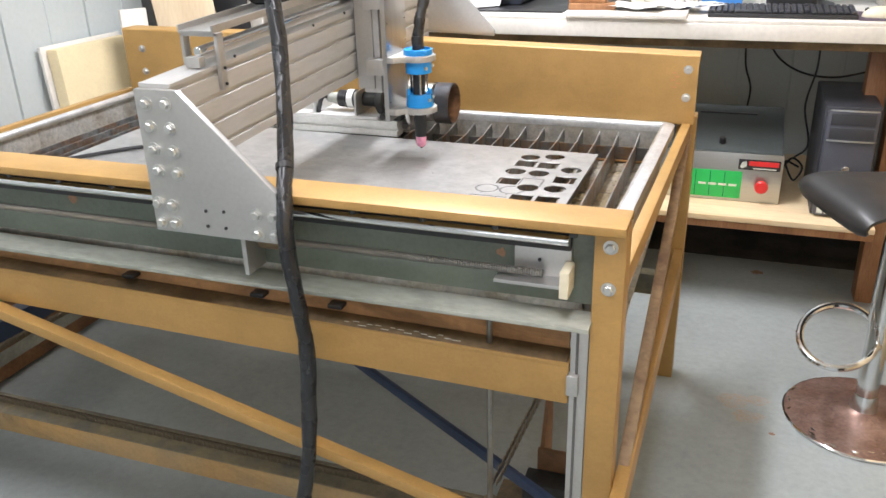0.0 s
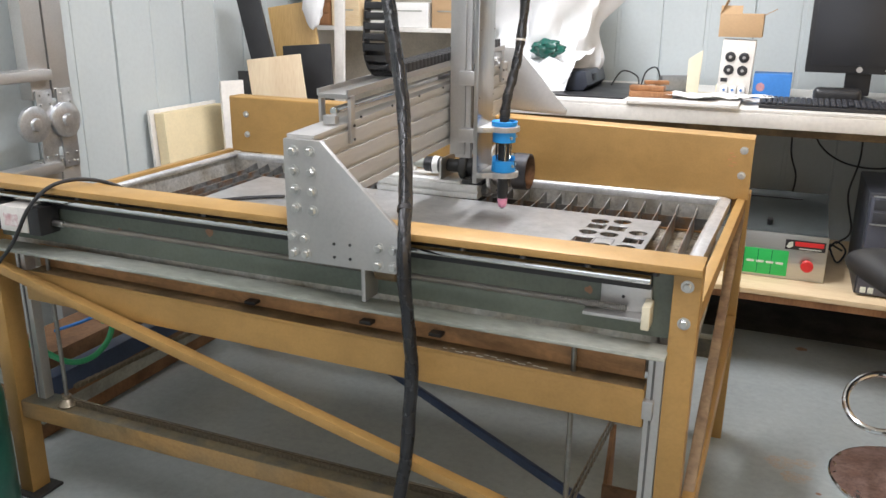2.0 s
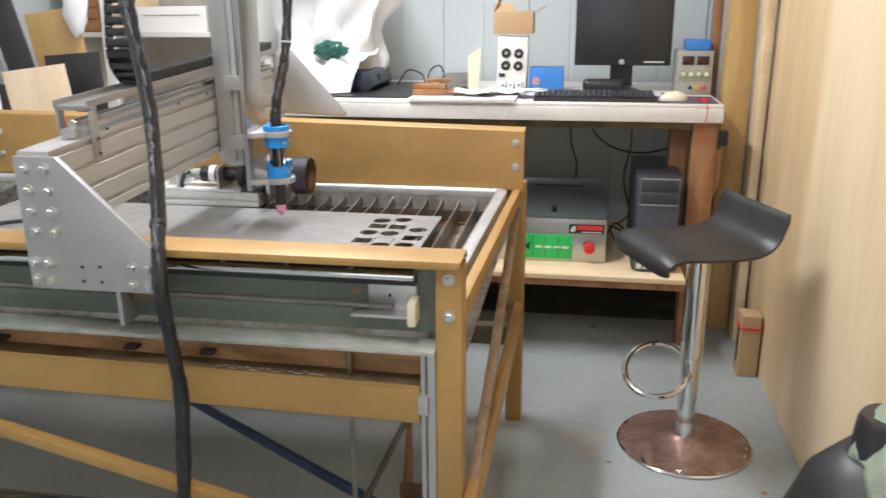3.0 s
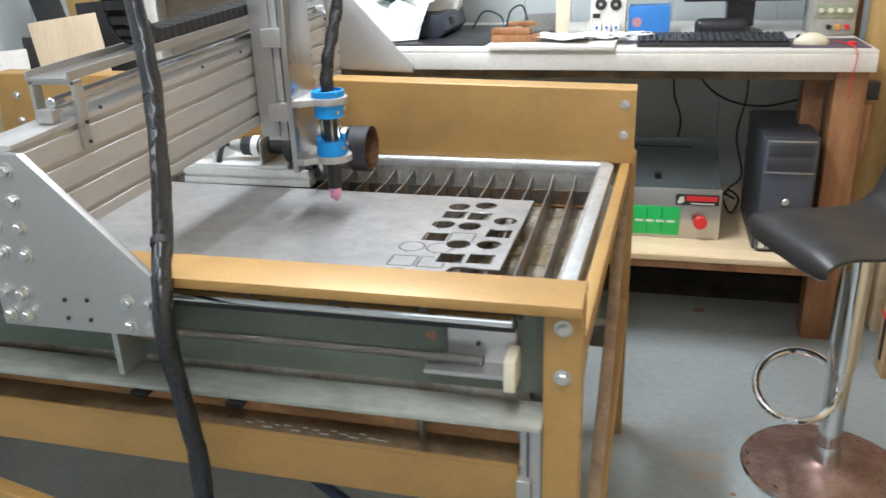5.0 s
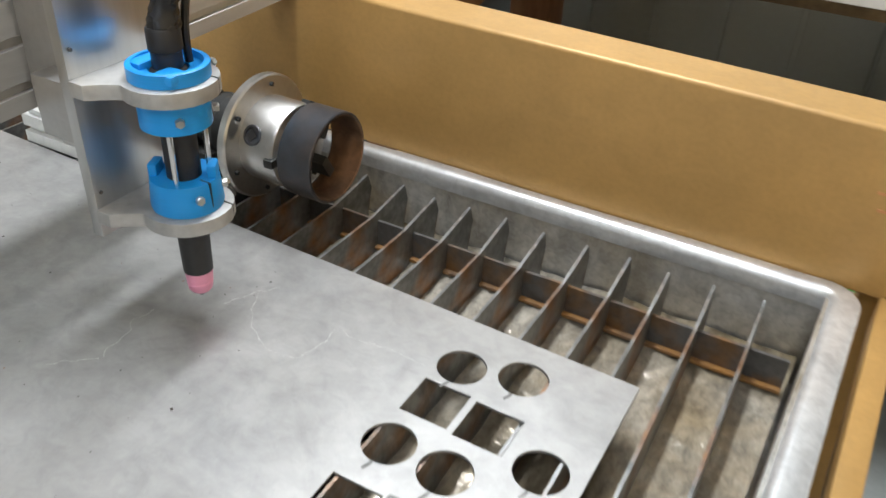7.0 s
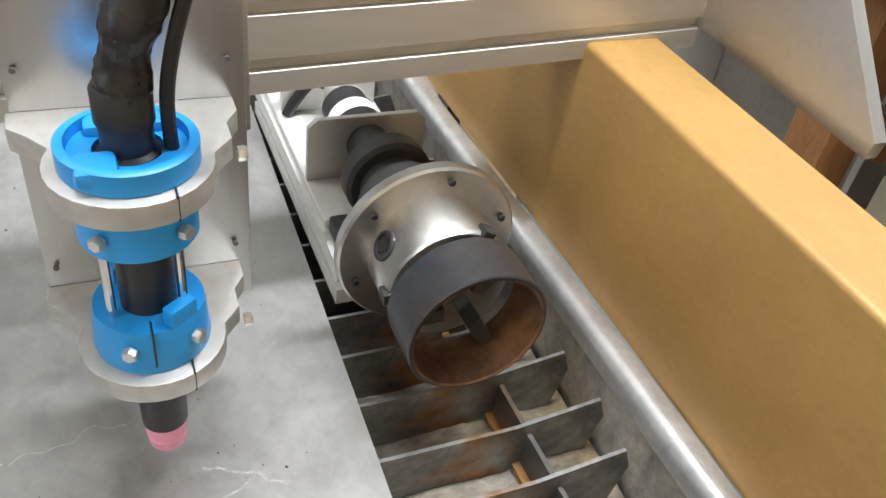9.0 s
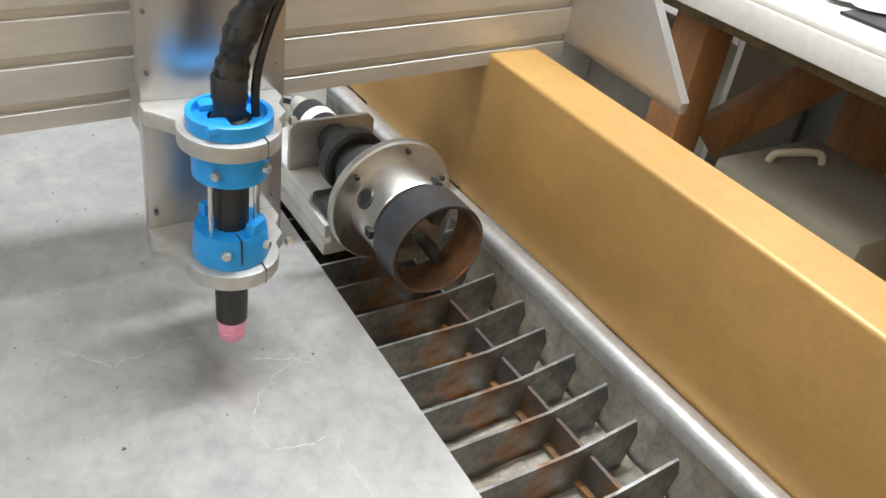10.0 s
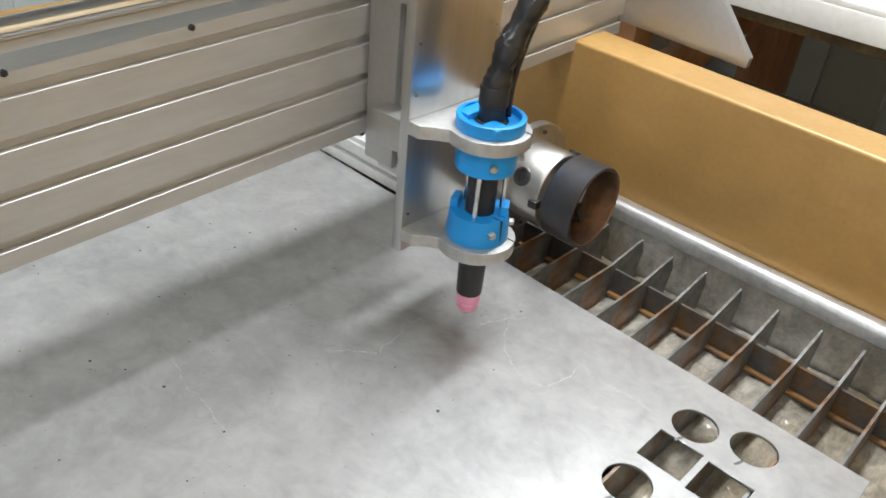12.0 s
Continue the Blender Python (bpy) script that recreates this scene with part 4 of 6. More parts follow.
part("nozzle", lathe(bmesh.new(), (TX, TY, 0), (TX, TY, 1), [(0.784, 0), (0.784, 0.0050), (0.7868, 0.0092), (0.7900, 0.0116), (0.7975, 0.0126), (0.7985, 0.0118), (0.8000, 0.0118), (0.8010, 0.0128), (0.8115, 0.0132), (0.8115, 0)], 24), PINK, torch, "pink ceramic nozzle")
part("orifice", rod(bmesh.new(), (TX, TY, 0.7815), (TX, TY, 0.785), 0.0030, 12), DARKIRON, torch)
pts = spline([(TX, TY, 1.040), (TX + 0.003, TY + 0.008, 1.08), (TX + 0.008, TY + 0.034, 1.13), (TX + 0.010, TY + 0.070, 1.19), (TX + 0.010, TY + 0.105, 1.29), (TX + 0.006, TY + 0.132, 1.42), (TX, TY + 0.14, 1.62)], 14)
part("hose", tube(bmesh.new(), pts, 0.0124, 12, lambda i, k: 1 + 0.10 * math.sin(i * 0.55 + 0.6 * math.sin(k * 1.0)) + 0.05 * math.sin(i * 1.7 + k * 2.0)), SLEEVE, torch, "black wrapped torch hose")
part("air_tube", tube(bmesh.new(), spline([(TX + 0.004, TY + 0.021, 0.99), (TX + 0.004, TY + 0.021, 1.05), (TX + 0.009, TY + 0.042, 1.12), (TX + 0.011, TY + 0.080, 1.19), (TX + 0.012, TY + 0.118, 1.29), (TX + 0.010, TY + 0.146, 1.42), (TX, TY + 0.154, 1.62)], 8), 0.0036, 8), BLACK, torch, "thin black air tube beside the hose")
part("cable_tie", rod(bmesh.new(), pts[47] - Vector((0, 0, 0.002)), pts[47] + Vector((0, 0.001, 0.003)), 0.0148, 16), WHITE, torch, "white cable tie")

# ---- the rotary chuck ----
chuck = thing("rotary_chuck", (-0.85, 2.412, 0.757), "rotary axis with a steel chuck on slotted aluminium rails", "rotary chuck")
AY, AZ = 2.412, 0.842
for y0 in (2.352, 2.428):
    prof = [(y0, 0.7585), (y0 + 0.04, 0.7585), (y0 + 0.04, 0.774), (y0 + 0.032, 0.774), (y0 + 0.032, 0.782), (y0 + 0.04, 0.782), (y0 + 0.04, 0.7985), (y0 + 0.024, 0.7985), (y0 + 0.024, 0.790), (y0 + 0.016, 0.790), (y0 + 0.016, 0.7985), (y0, 0.7985), (y0, 0.782), (y0 + 0.008, 0.782), (y0 + 0.008, 0.774), (y0, 0.774)]
    part("base_rail", prism(bmesh.new(), prof, "yz", -1.03, -0.700), ALUPALE, chuck, "slotted aluminium rail", smooth=False)
part("base_plate", box(-1.02, -0.755, 2.356, 2.466, 0.799, 0.807, 0.002), ALUPALE, chuck)
part("end_wall", box(-0.950, -0.943, 2.362, 2.462, 0.8075, 0.885, 0.001), ALUPALE, chuck, "pale upright aluminium plate")
part("bearing_foot", box(-0.752, -0.690, 2.358, 2.466, 0.799, 0.815, 0.004), DARKIRON, chuck)
for dy in (-0.036, 0.036):
    part("foot_bolt", lathe(bmesh.new(), (-0.722, AY + dy, 0.815), (-0.722, AY + dy, 1), [(0, 0.012), (0.006, 0.012), (0.007, 0.009), (0.007, 0)], 6), DARKIRON, chuck)
part("bearing_housing", lathe(bmesh.new(), (-0.772, AY, AZ), (0, AY, AZ), [(-0.044, 0.0), (-0.044, 0.020), (0, 0.020), (0, 0.036), (0.003, 0.0395), (0.020, 0.0395), (0.024, 0.036), (0.025, 0.029), (0.040, 0.029), (0.041, 0.034), (0.045, 0.0375), (0.060, 0.0375), (0.066, 0.032), (0.074, 0.024), (0.102, 0.024), (0.102, 0)], 28), DARKIRON, chuck, "matt black belt pulley and bearing")
part("motor_plate", prism(bmesh.new(), [(2.356, 0.807), (2.468, 0.807), (2.468, 0.862), (2.460, 0.870), (2.364, 0.870), (2.356, 0.862)], "yz", -0.823, -0.817, 0.001), ALU, chuck)
mo = part("motor", lathe(bmesh.new(), (-0.892, AY, 0.840), (0, AY, 0.840), [(0, 0), (0, 0.020), (0.003, 0.023), (0.022, 0.023), (0.024, 0.025), (0.068, 0.025), (0.068, 0)], 24), BLACK, chuck, "black gear motor with a paper label")
part("motor_label", lathe(bmesh.new(), (-0.862, AY, 0.840), (0, AY, 0.840), [(0, 0.0254), (0.018, 0.0254)], 24), PAPER, mo)
part("encoder", lathe(bmesh.new(), (-0.929, AY, 0.840), (0, AY, 0.840), [(0, 0), (0, 0.010), (0.010, 0.013), (0.030, 0.016), (0.037, 0.016), (0.037, 0)], 18), GREYPAINT, mo)
part("motor_lead", tube(bmesh.new(), spline([(-0.925, AY, 0.842), (-0.934, AY - 0.02, 0.845), (-0.937, AY - 0.036, 0.825), (-0.937, AY - 0.046, 0.8075)], 6), 0.006, 8), BLACK, mo)
part("bracket", box(-0.995, -0.96, 2.40, 2.425, 0.807, 0.85, 0.003), ALU, chuck)
fl = part("chuck_flange", lathe(bmesh.new(), (-0.671, AY, AZ), (0, AY, AZ), [(0, 0), (0, 0.072), (0.002, 0.074), (0.010, 0.074), (0.012, 0.072), (0.012, 0.05), (0.012, 0)], 48), STEEL, chuck, "machined steel flange")
for k in range(6):
    a = radians(60 * k + 20)
    piece("flange_screw", DARKBOLT, (-0.659, AY + 0.063 * math.cos(a), AZ + 0.063 * math.sin(a)), fl, (0, 90, 0))
bd = part("chuck_body", lathe(bmesh.new(), (-0.660, AY, AZ), (0, AY, AZ), [(0, 0), (0, 0.050), (0.044, 0.050), (0.047, 0.048), (0.047, 0.012), (0.047, 0)], 48), STEEL, chuck, "turned steel chuck body")
ka = radians(152)
d = Vector((0, math.cos(ka), math.sin(ka)))
c = Vector((-0.642, AY, AZ)) + d * 0.0505
part("key_socket", lathe(bmesh.new(), c - d * 0.006, c + d, [(0, 0), (0, 0.0120), (0.0066, 0.0120), (0.0074, 0.0110), (0.0074, 0.0086), (0.0062, 0.0084), (0.0062, 0)], 20), PIPE, bd, "dark key socket")
part("key_hole", lathe(bmesh.new(), c + d * 0.0003, c + d, [(0, 0), (0, 0.0072), (0.0006, 0.0072), (0.0006, 0)], 4), BLACK, bd)
for a in (62, 182, 302):
    ra = radians(a)
    m = Matrix.Translation((-0.612, AY, AZ)) @ Matrix.Rotation(ra, 4, "X")
    part("jaw", bx(bmesh.new(), 0.0, 0.028, 0.016, 0.044, -0.006, 0.006, 0.0015, m), DARKIRON, bd)
    part("jaw_guide", bx(bmesh.new(), -0.010, 0.002, 0.040, 0.0535, -0.005, 0.005, 0.001, m), DARKIRON, bd)
pipe = bmesh.new()
lathe(pipe, (-0.603, AY, AZ), (0, AY, AZ), [(0, 0.0495), (0.001, 0.0535), (0.043, 0.0535), (0.044, 0.0525), (0.044, 0.0500), (0.043, 0.0492), (0.0, 0.0492)], 48)
pipe = part("steel_pipe", pipe, PIPE, None)
tagged(pipe, "short piece of blued steel pipe held in the chuck", "pipe")
part("bore", lathe(bmesh.new(), (-0.602, AY, AZ), (0, AY, AZ), [(0, 0.0491), (0.0425, 0.0491), (0.0438, 0.0505)], 48), PIPERUST, pipe, "rusty inner wall")

# ---- hoses and cables at the front ----
hose = bmesh.new()
pts = spline([(-0.76, 1.82, 1.62), (-0.72, 1.78, 1.46), (-0.685, 1.74, 1.34), (-0.64, 1.69, 1.22), (-0.60, 1.635, 1.10), (-0.557, 1.55, 0.975), (-0.522, 1.466, 0.865), (-0.512, 1.462, 0.74), (-0.508, 1.470, 0.63), (-0.512, 1.455, 0.47), (-0.522, 1.435, 0.35), (-0.545, 1.41, 0.20), (-0.60, 1.36, 0.06), (-0.70, 1.28, 0.021), (-0.95, 1.15, 0.02), (-1.3, 1.1, 0.02)], 30)
tube(hose, pts, 0.0136, 14, lambda i, k: 1 + 0.025 * math.sin(i * 0.42 + k * 0.45) + 0.22 * noise.noise(Vector((1.1 * math.cos(k * 0.449), 1.1 * math.sin(k * 0.449), i * 0.055))) + 0.05 * noise.noise(Vector((3 * math.cos(k * 0.449), 3 * math.sin(k * 0.449), i * 0.3))))
h = tagged(part("machine_hose", hose, SLEEVE), "black corrugated sleeve hanging from the gantry to the floor", "hose")
# bands added to the sleeve, which itself shows only highlights and no tape
for i in (158, 320):
    part("added_band", tube(bmesh.new(), [pts[i], pts[i + 1], pts[i + 2]], 0.0150, 16), BLACK, h, "black band added round the hose")
cab = tube(bmesh.new(), spline([(-1.29, 1.70, 0.79), (-1.335, 1.645, 0.87), (-1.385, 1.575, 0.911), (-1.43, 1.508, 0.909), (-1.474, 1.470, 0.86), (-1.53, 1.457, 0.77), (-1.66, 1.455, 0.62), (-1.78, 1.45, 0.3), (-1.84, 1.44, 0.01)], 8), 0.0048, 8)
tagged(part("motor_cable", cab, BLACK), "thin black cable draped over the front beam", "cable")
sc = tube(bmesh.new(), spline([(-1.22, 2.13, 0.765), (-1.32, 2.06, 0.765), (-1.42, 1.93, 0.765)], 8), 0.005, 8)
tagged(part("sheet_cable", sc, BLACK), "thin black cable lying across the steel sheet", "cable")

# ---- the workbench along the back wall ----
bench = thing("workbench", (-0.3, 3.6, 0), "white-painted workbench with red-brown timber legs and a lower shelf", "workbench")
part("top", box(-1.24, 0.702, 3.25, 4.07, 0.945, 0.956, 0.002), WHITE, bench, "white painted bench top, scuffed")
part("front_rail", box(-1.24, 0.702, 3.246, 3.29, 0.893, 0.9445, 0.004), WHITE, bench)
part("under_frame", box(-1.22, 0.66, 3.30, 4.0, 0.86, 0.93, 0.002), GRIME, bench)
part("leg", box(0.605, 0.695, 3.29, 3.38, 0, 0.892, 0.004), REDWOOD, bench)
part("leg", box(0.54, 0.605, 3.42, 3.50, 0.3305, 0.86, 0.004), REDWOOD, bench)
part("leg", box(-1.16, -1.07, 3.36, 3.45, 0, 0.86, 0.004), REDWOOD, bench)
part("leg", box(-0.98, -0.86, 3.80, 3.90, 0, 0.86, 0.004), REDWOOD, bench)
part("leg_brace", bar_between((-1.10, 3.50, 0.55), (-0.90, 3.78, 0.86), 0.045, 0.09), REDWOOD, bench)
part("latch_block", box(0.6955, 0.735, 3.31, 3.36, 0.80, 0.855, 0.003), BLACK, bench, "small black block on the leg")
part("leg_gusset", prism(bmesh.new(), [(0.6955, 0.60), (0.716, 0.66), (0.716, 0.79), (0.6955, 0.79)], "xz", 3.30, 3.37, 0.002), REDWOOD, bench)
part("lower_shelf", box(-1.05, 0.604, 3.14, 3.95, 0.311, 0.330, 0.002), PINE, bench, "pale timber lower shelf")
part("shelf_rail", box(-1.05, 0.604, 3.15, 3.19, 0.282, 0.3105, 0.003), REDWOOD, bench)
part("shelf_cleat", box(0.560, 0.604, 3.30, 3.40, 0.25, 0.3105, 0.003), REDWOOD, bench)
part("shelf_leg", box(-1.05, -0.99, 3.21, 3.28, 0, 0.3105, 0.003), REDWOOD, bench)

# machine with a glass lid on the lower shelf
mac = thing("blast_cabinet", (0.1, 3.45, 0.33), "brushed stainless control box with a glass lid and red button", "machine box")
part("body", box(-0.16, 0.317, 3.300, 3.68, 0.331, 0.505, 0.004), INOX, mac)
lid = prism(bmesh.new(), [(3.302, 0.506), (3.68, 0.506), (3.68, 0.585), (3.655, 0.590)], "yz", -0.155, 0.312, 0.003)
lid = part("lid", lid, mat("smoked_lid", (0.10, 0.115, 0.115), 0.15, 0.0, 0.06), mac, "smoky tilted lid")
part("lid_knob", rod(bmesh.new(), (0.11, 3.36, 0.522), (0.11, 3.352, 0.545), 0.011, 16, 0.002), BLACK, lid)
part("lid_vent", bx(bmesh.new(), 0.02, 0.22, 3.575, 3.583, 0.574, 0.580, 0.001), BLACK, lid)
pan = part("green_label", box(-0.02, 0.188, 3.2965, 3.2995, 0.342, 0.440, 0.0005), GREENL, mac, "bright green label with unreadable lines")
for k in range(4):
    part("label_bar", box(0.045 + 0.034 * k, 0.071 + 0.034 * k, 3.2955, 3.2963, 0.386, 0.394, 0), BAR, pan)
for x in (0.033, 0.082, 0.13):
    part("label_rule", box(x, x + 0.002, 3.2955, 3.2963, 0.346, 0.437, 0), DGREEN, pan)
part("label_arrow", prism(bmesh.new(), [(-0.002, 0.392), (0.022, 0.409), (0.022, 0.375)], "xz", 3.2955, 3.2963), DGREEN, pan)
sg = part("sign_plate", box(0.172, 0.308, 3.2965, 3.2995, 0.449, 0.486, 0.0005), BLACK, mac, "black plate with a red mark")
part("sign_mark", box(0.205, 0.302, 3.2955, 3.2963, 0.464, 0.481, 0), REDP, sg)
part("sign_bar", box(0.22, 0.295, 3.2955, 3.2963, 0.453, 0.457, 0), BAR, sg)
part("sign_figure", prism(bmesh.new(), [(0.176, 0.458), (0.186, 0.453), (0.199, 0.462), (0.197, 0.480), (0.184, 0.476)], "xz", 3.2955, 3.2963), BAR, sg)
bt = part("button", lathe(bmesh.new(), (0.254, 3.300, 0.394), (0.254, 3.2, 0.394), [(0, 0.019), (0.006, 0.019), (0.006, 0.013), (0.012, 0.013), (0.013, 0.022), (0.022, 0.022), (0.026, 0.018), (0.027, 0)], 24), REDP, mac, "red mushroom stop button")

pc = thing("computer_tower", (0.49, 3.4, 0.33), "dark grey computer tower standing on the lower shelf", "computer")
part("case", box(0.412, 0.578, 3.235, 3.64, 0.331, 0.70, 0.008), PCGREY, pc)
fr = part("front_panel", box(0.418, 0.572, 3.212, 3.2345, 0.335, 0.692, 0.012), mat("grey_front", (0.085, 0.09, 0.115), 0.32, 0.0, 0.08), pc, "glossy blue-grey front panel")
for z in (0.60, 0.645):
    part("drive_cover", box(0.43, 0.56, 3.2085, 3.2125, z, z + 0.036, 0.002), PCGREY, fr)
for z0 in (0.592, 0.690):
    part("silver_trim", prism(bmesh.new(), [(0.424, 3.2095), (0.566, 3.2095), (0.560, 3.2045), (0.495, 3.2015), (0.430, 3.2045)], "xy", z0, z0 + 0.005, 0.001), ALUBRIGHT, fr)
part("power_button", rod(bmesh.new(), (0.495, 3.213, 0.50), (0.495, 3.207, 0.50), 0.011, 18, 0.002), CHROME, fr)
for dx in (0, 0.024):
    part("sticker", box(0.43 + dx, 0.448 + dx, 3.2105, 3.2125, 0.345, 0.366, 0), BAR, fr)

case = thing("carry_case", (-0.78, 3.53, 0.33), "tan hard case with a cream handle, standing under the bench", "case")
part("shell", box(-0.955, -0.60, 3.37, 3.70, 0.331, 0.598, 0.014), TAN, case)
part("handle", tube(bmesh.new(), spline([(-0.90, 3.47, 0.600), (-0.895, 3.475, 0.618), (-0.885, 3.49, 0.624), (-0.865, 3.56, 0.624), (-0.855, 3.58, 0.618), (-0.85, 3.585, 0.600)], 6), 0.0085, 10), CREAM, case)

for x0, pts in ((0.1, [(0.15, 3.95, 0.87), (0.16, 3.93, 0.70), (0.19, 3.9, 0.60), (0.18, 3.92, 0.45), (0.22, 3.9, 0.335)]),
                (0.2, [(0.22, 3.9, 0.87), (0.26, 3.85, 0.76), (0.35, 3.8, 0.70), (0.47, 3.75, 0.69), (0.60, 3.75, 0.72)]),
                (0.3, [(0.42, 3.92, 0.87), (0.425, 3.9, 0.70), (0.40, 3.88, 0.55), (0.43, 3.86, 0.40), (0.38, 3.85, 0.34)]),
                (0.4, [(0.33, 3.62, 0.36), (0.36, 3.58, 0.42), (0.40, 3.60, 0.38), (0.37, 3.55, 0.345), (0.34, 3.6, 0.40), (0.39, 3.64, 0.37)])):
    tagged(part("power_cable", tube(bmesh.new(), spline(pts, 8), 0.004, 7), BLACK), "thin black cable hanging under the bench", "cable", "cables under the bench")

# ---- things on the bench ----
Z = 0.9565
kb = thing("keyboard", (0.245, 3.38, Z), "black computer keyboard lying on the bench", "keyboard")
part("tray", prism(bmesh.new(), [(3.305, Z), (3.47, Z), (3.47, Z + 0.024), (3.305, Z + 0.014)], "yz", 0.020, 0.470, 0.003), BLACK, kb)
KEY = finish("key", bx(bmesh.new(), -0.0078, 0.0078, -0.0085, 0.0085, 0, 0.008, 0.002, None, 1), PCGREY)
for r in range(6):
    for c in range(23):
        if (c, r) in ((15, 4), (19, 4), (15, 0)) or (r == 0 and 4 <= c <= 8):
            continue
        piece("key", KEY, (0.034 + c * 0.0192, 3.323 + r * 0.0235, Z + 0.0155 + r * 0.0014), kb)
part("space_bar", box(0.104, 0.196, 3.3145, 3.3315, Z + 0.016, Z + 0.0235, 0.002), PCGREY, kb)

mouse = bmesh.new()
bmesh.ops.create_uvsphere(mouse, u_segments=20, v_segments=12, radius=1.0)
for v in mouse.verts:
    v.co = Vector((v.co.x * 0.052, v.co.y * 0.030, max(v.co.z, -0.1) * 0.033 + 0.0035))
mo2 = thing("computer_mouse", (0.535, 3.36, Z), "cream computer mouse on a paper sheet", "mouse")
bmesh.ops.translate(mouse, vec=(0.535, 3.36, Z + 0.001), verts=mouse.verts)
part("shell", mouse, CREAM, mo2)
part("wheel", rod(bmesh.new(), (0.498, 3.356, Z + 0.024), (0.498, 3.364, Z + 0.024), 0.008, 12), BLACK, mo2)
tagged(part("mouse_mat", box(0.47, 0.69, 3.29, 3.50, Z, Z + 0.003, 0.001), mat("purple_grey_mat", (0.12, 0.09, 0.12), 0.8)), "thin dark mouse mat at the bench edge", "mouse mat")

mon = thing("monitor", (0.35, 3.66, Z), "black flat-screen monitor switched off on its stand", "monitor")
part("base", lathe(bmesh.new(), (0.33, 3.68, Z), (0.33, 3.68, 2), [(0, 0), (0, 0.10), (0.008, 0.10), (0.022, 0.05), (0.03, 0.03), (0.03, 0)], 32), BLACK, mon)
part("neck", box(0.31, 0.40, 3.695, 3.72, Z + 0.02, 1.12, 0.004), BLACK, mon)
bz = part("bezel", box(0.163, 0.546, 3.655, 3.695, 1.062, 1.395, 0.006), BLACK, mon)
part("panel", box(0.181, 0.528, 3.6525, 3.6545, 1.092, 1.380, 0.0005), SCREEN, bz)
part("badge", rod(bmesh.new(), (0.352, 3.655, 1.077), (0.352, 3.652, 1.077), 0.011, 18), ALU, bz)
part("marking", box(0.44, 0.52, 3.6535, 3.6548, 1.074, 1.079, 0), BAR, bz)
hub = thing("desk_phone", (0.29, 3.56, Z), "low rounded black device in front of the monitor", "device")
part("shell", bx(bmesh.new(), 0.20, 0.365, 3.52, 3.60, Z, Z + 0.060, 0.024, None, 4), BLACK, hub)

tagged(part("red_cable", tube(bmesh.new(), spline([(0.615, 3.40, Z + 0.006), (0.632, 3.33, Z + 0.006), (0.640, 3.262, Z + 0.004), (0.643, 3.241, Z - 0.012), (0.642, 3.2405, 0.91), (0.636, 3.2405, 0.875), (0.634, 3.245, 0.83), (0.640, 3.25, 0.815)], 8), 0.0016, 6), REDP), "thin red cable hanging over the bench edge", "cable")
tagged(part("red_disc", lathe(bmesh.new(), (0.645, 3.34, Z + 0.0035), (0.645, 3.34, 2), [(0, 0), (0, 0.013), (0.008, 0.012), (0.010, 0.008), (0.010, 0)], 16), REDP), "small red plastic disc on the mouse mat", "disc")
psu = thing("power_supply", (0.63, 3.62, Z), "grey bench power supply with two dark displays", "power supply")
part("case", box(0.567, 0.70, 3.585, 3.76, Z, 1.125, 0.006), mat("warm_grey_steel", (0.42, 0.41, 0.36), 0.5), psu)
for x in (0.582, 0.638):
    part("display", box(x, x + 0.046, 3.5825, 3.5852, 1.072, 1.105, 0.0005), mat("dark_red_display", (0.05, 0.012, 0.012), 0.2), psu)
part("control_strip", box(0.575, 0.692, 3.5825, 3.5852, 1.012, 1.055, 0.0005), mat("olive_panel", (0.34, 0.38, 0.26), 0.5), psu)
for k in range(4):
    part("knob", rod(bmesh.new(), (0.59 + k * 0.029, 3.5825, 1.036), (0.59 + k * 0.029, 3.574, 1.036), 0.008, 14, 0.001), CREAM, psu)
for x, m in ((0.645, ORANGE), (0.672, REDP), (0.618, BLACK)):
    part("terminal", rod(bmesh.new(), (x, 3.585, 0.985), (x, 3.568, 0.985), 0.008, 12, 0.001), m, psu)
tagged(part("blue_case", box(0.595, 0.69, 3.60, 3.72, 1.1255, 1.165, 0.005), BLUEB), "small blue plastic case on top of the power supply", "case")

blue = thing("blue_box", (0.05, 3.68, Z), "small bright blue cardboard box on the bench", "box")
part("carton", box(-0.018, 0.121, 3.62, 3.74, Z, 1.052, 0.003), BLUEB, blue)
part("emblem", lathe(bmesh.new(), (0.01, 3.620, 1.0), (0.01, 3.61, 1.0), [(0, 0.017), (0.001, 0.017), (0.001, 0)], 8), mat("pale_red_mark", (0.6, 0.3, 0.33), 0.6), blue)

meter = thing("dial_unit", (-0.09, 3.64, Z), "silver upright unit with four black dials", "instrument")
mt = Matrix.Translation((-0.09, 3.64, Z)) @ Matrix.Rotation(radians(2), 4, "Y") @ Matrix.Translation((0.09, -3.64, -Z))
part("case", bx(bmesh.new(), -0.152, -0.030, 3.605, 3.69, Z + 0.004, 1.178, 0.004, mt), WHITE, meter)
for dx in (-0.117, -0.066):
    for z in (1.062, 1.112):
        dl = part("dial", lathe(bmesh.new(), mt @ Vector((dx, 3.605, z)), mt @ Vector((dx, 3.5, z)), [(0, 0.0195), (0.004, 0.0195), (0.005, 0.017), (0.006, 0.008), (0.009, 0.008), (0.009, 0)], 24), BLACK, meter)
        part("dial_cap", rod(bmesh.new(), mt @ Vector((dx, 3.597, z)), mt @ Vector((dx, 3.594, z)), 0.006, 14), ALU, dl)
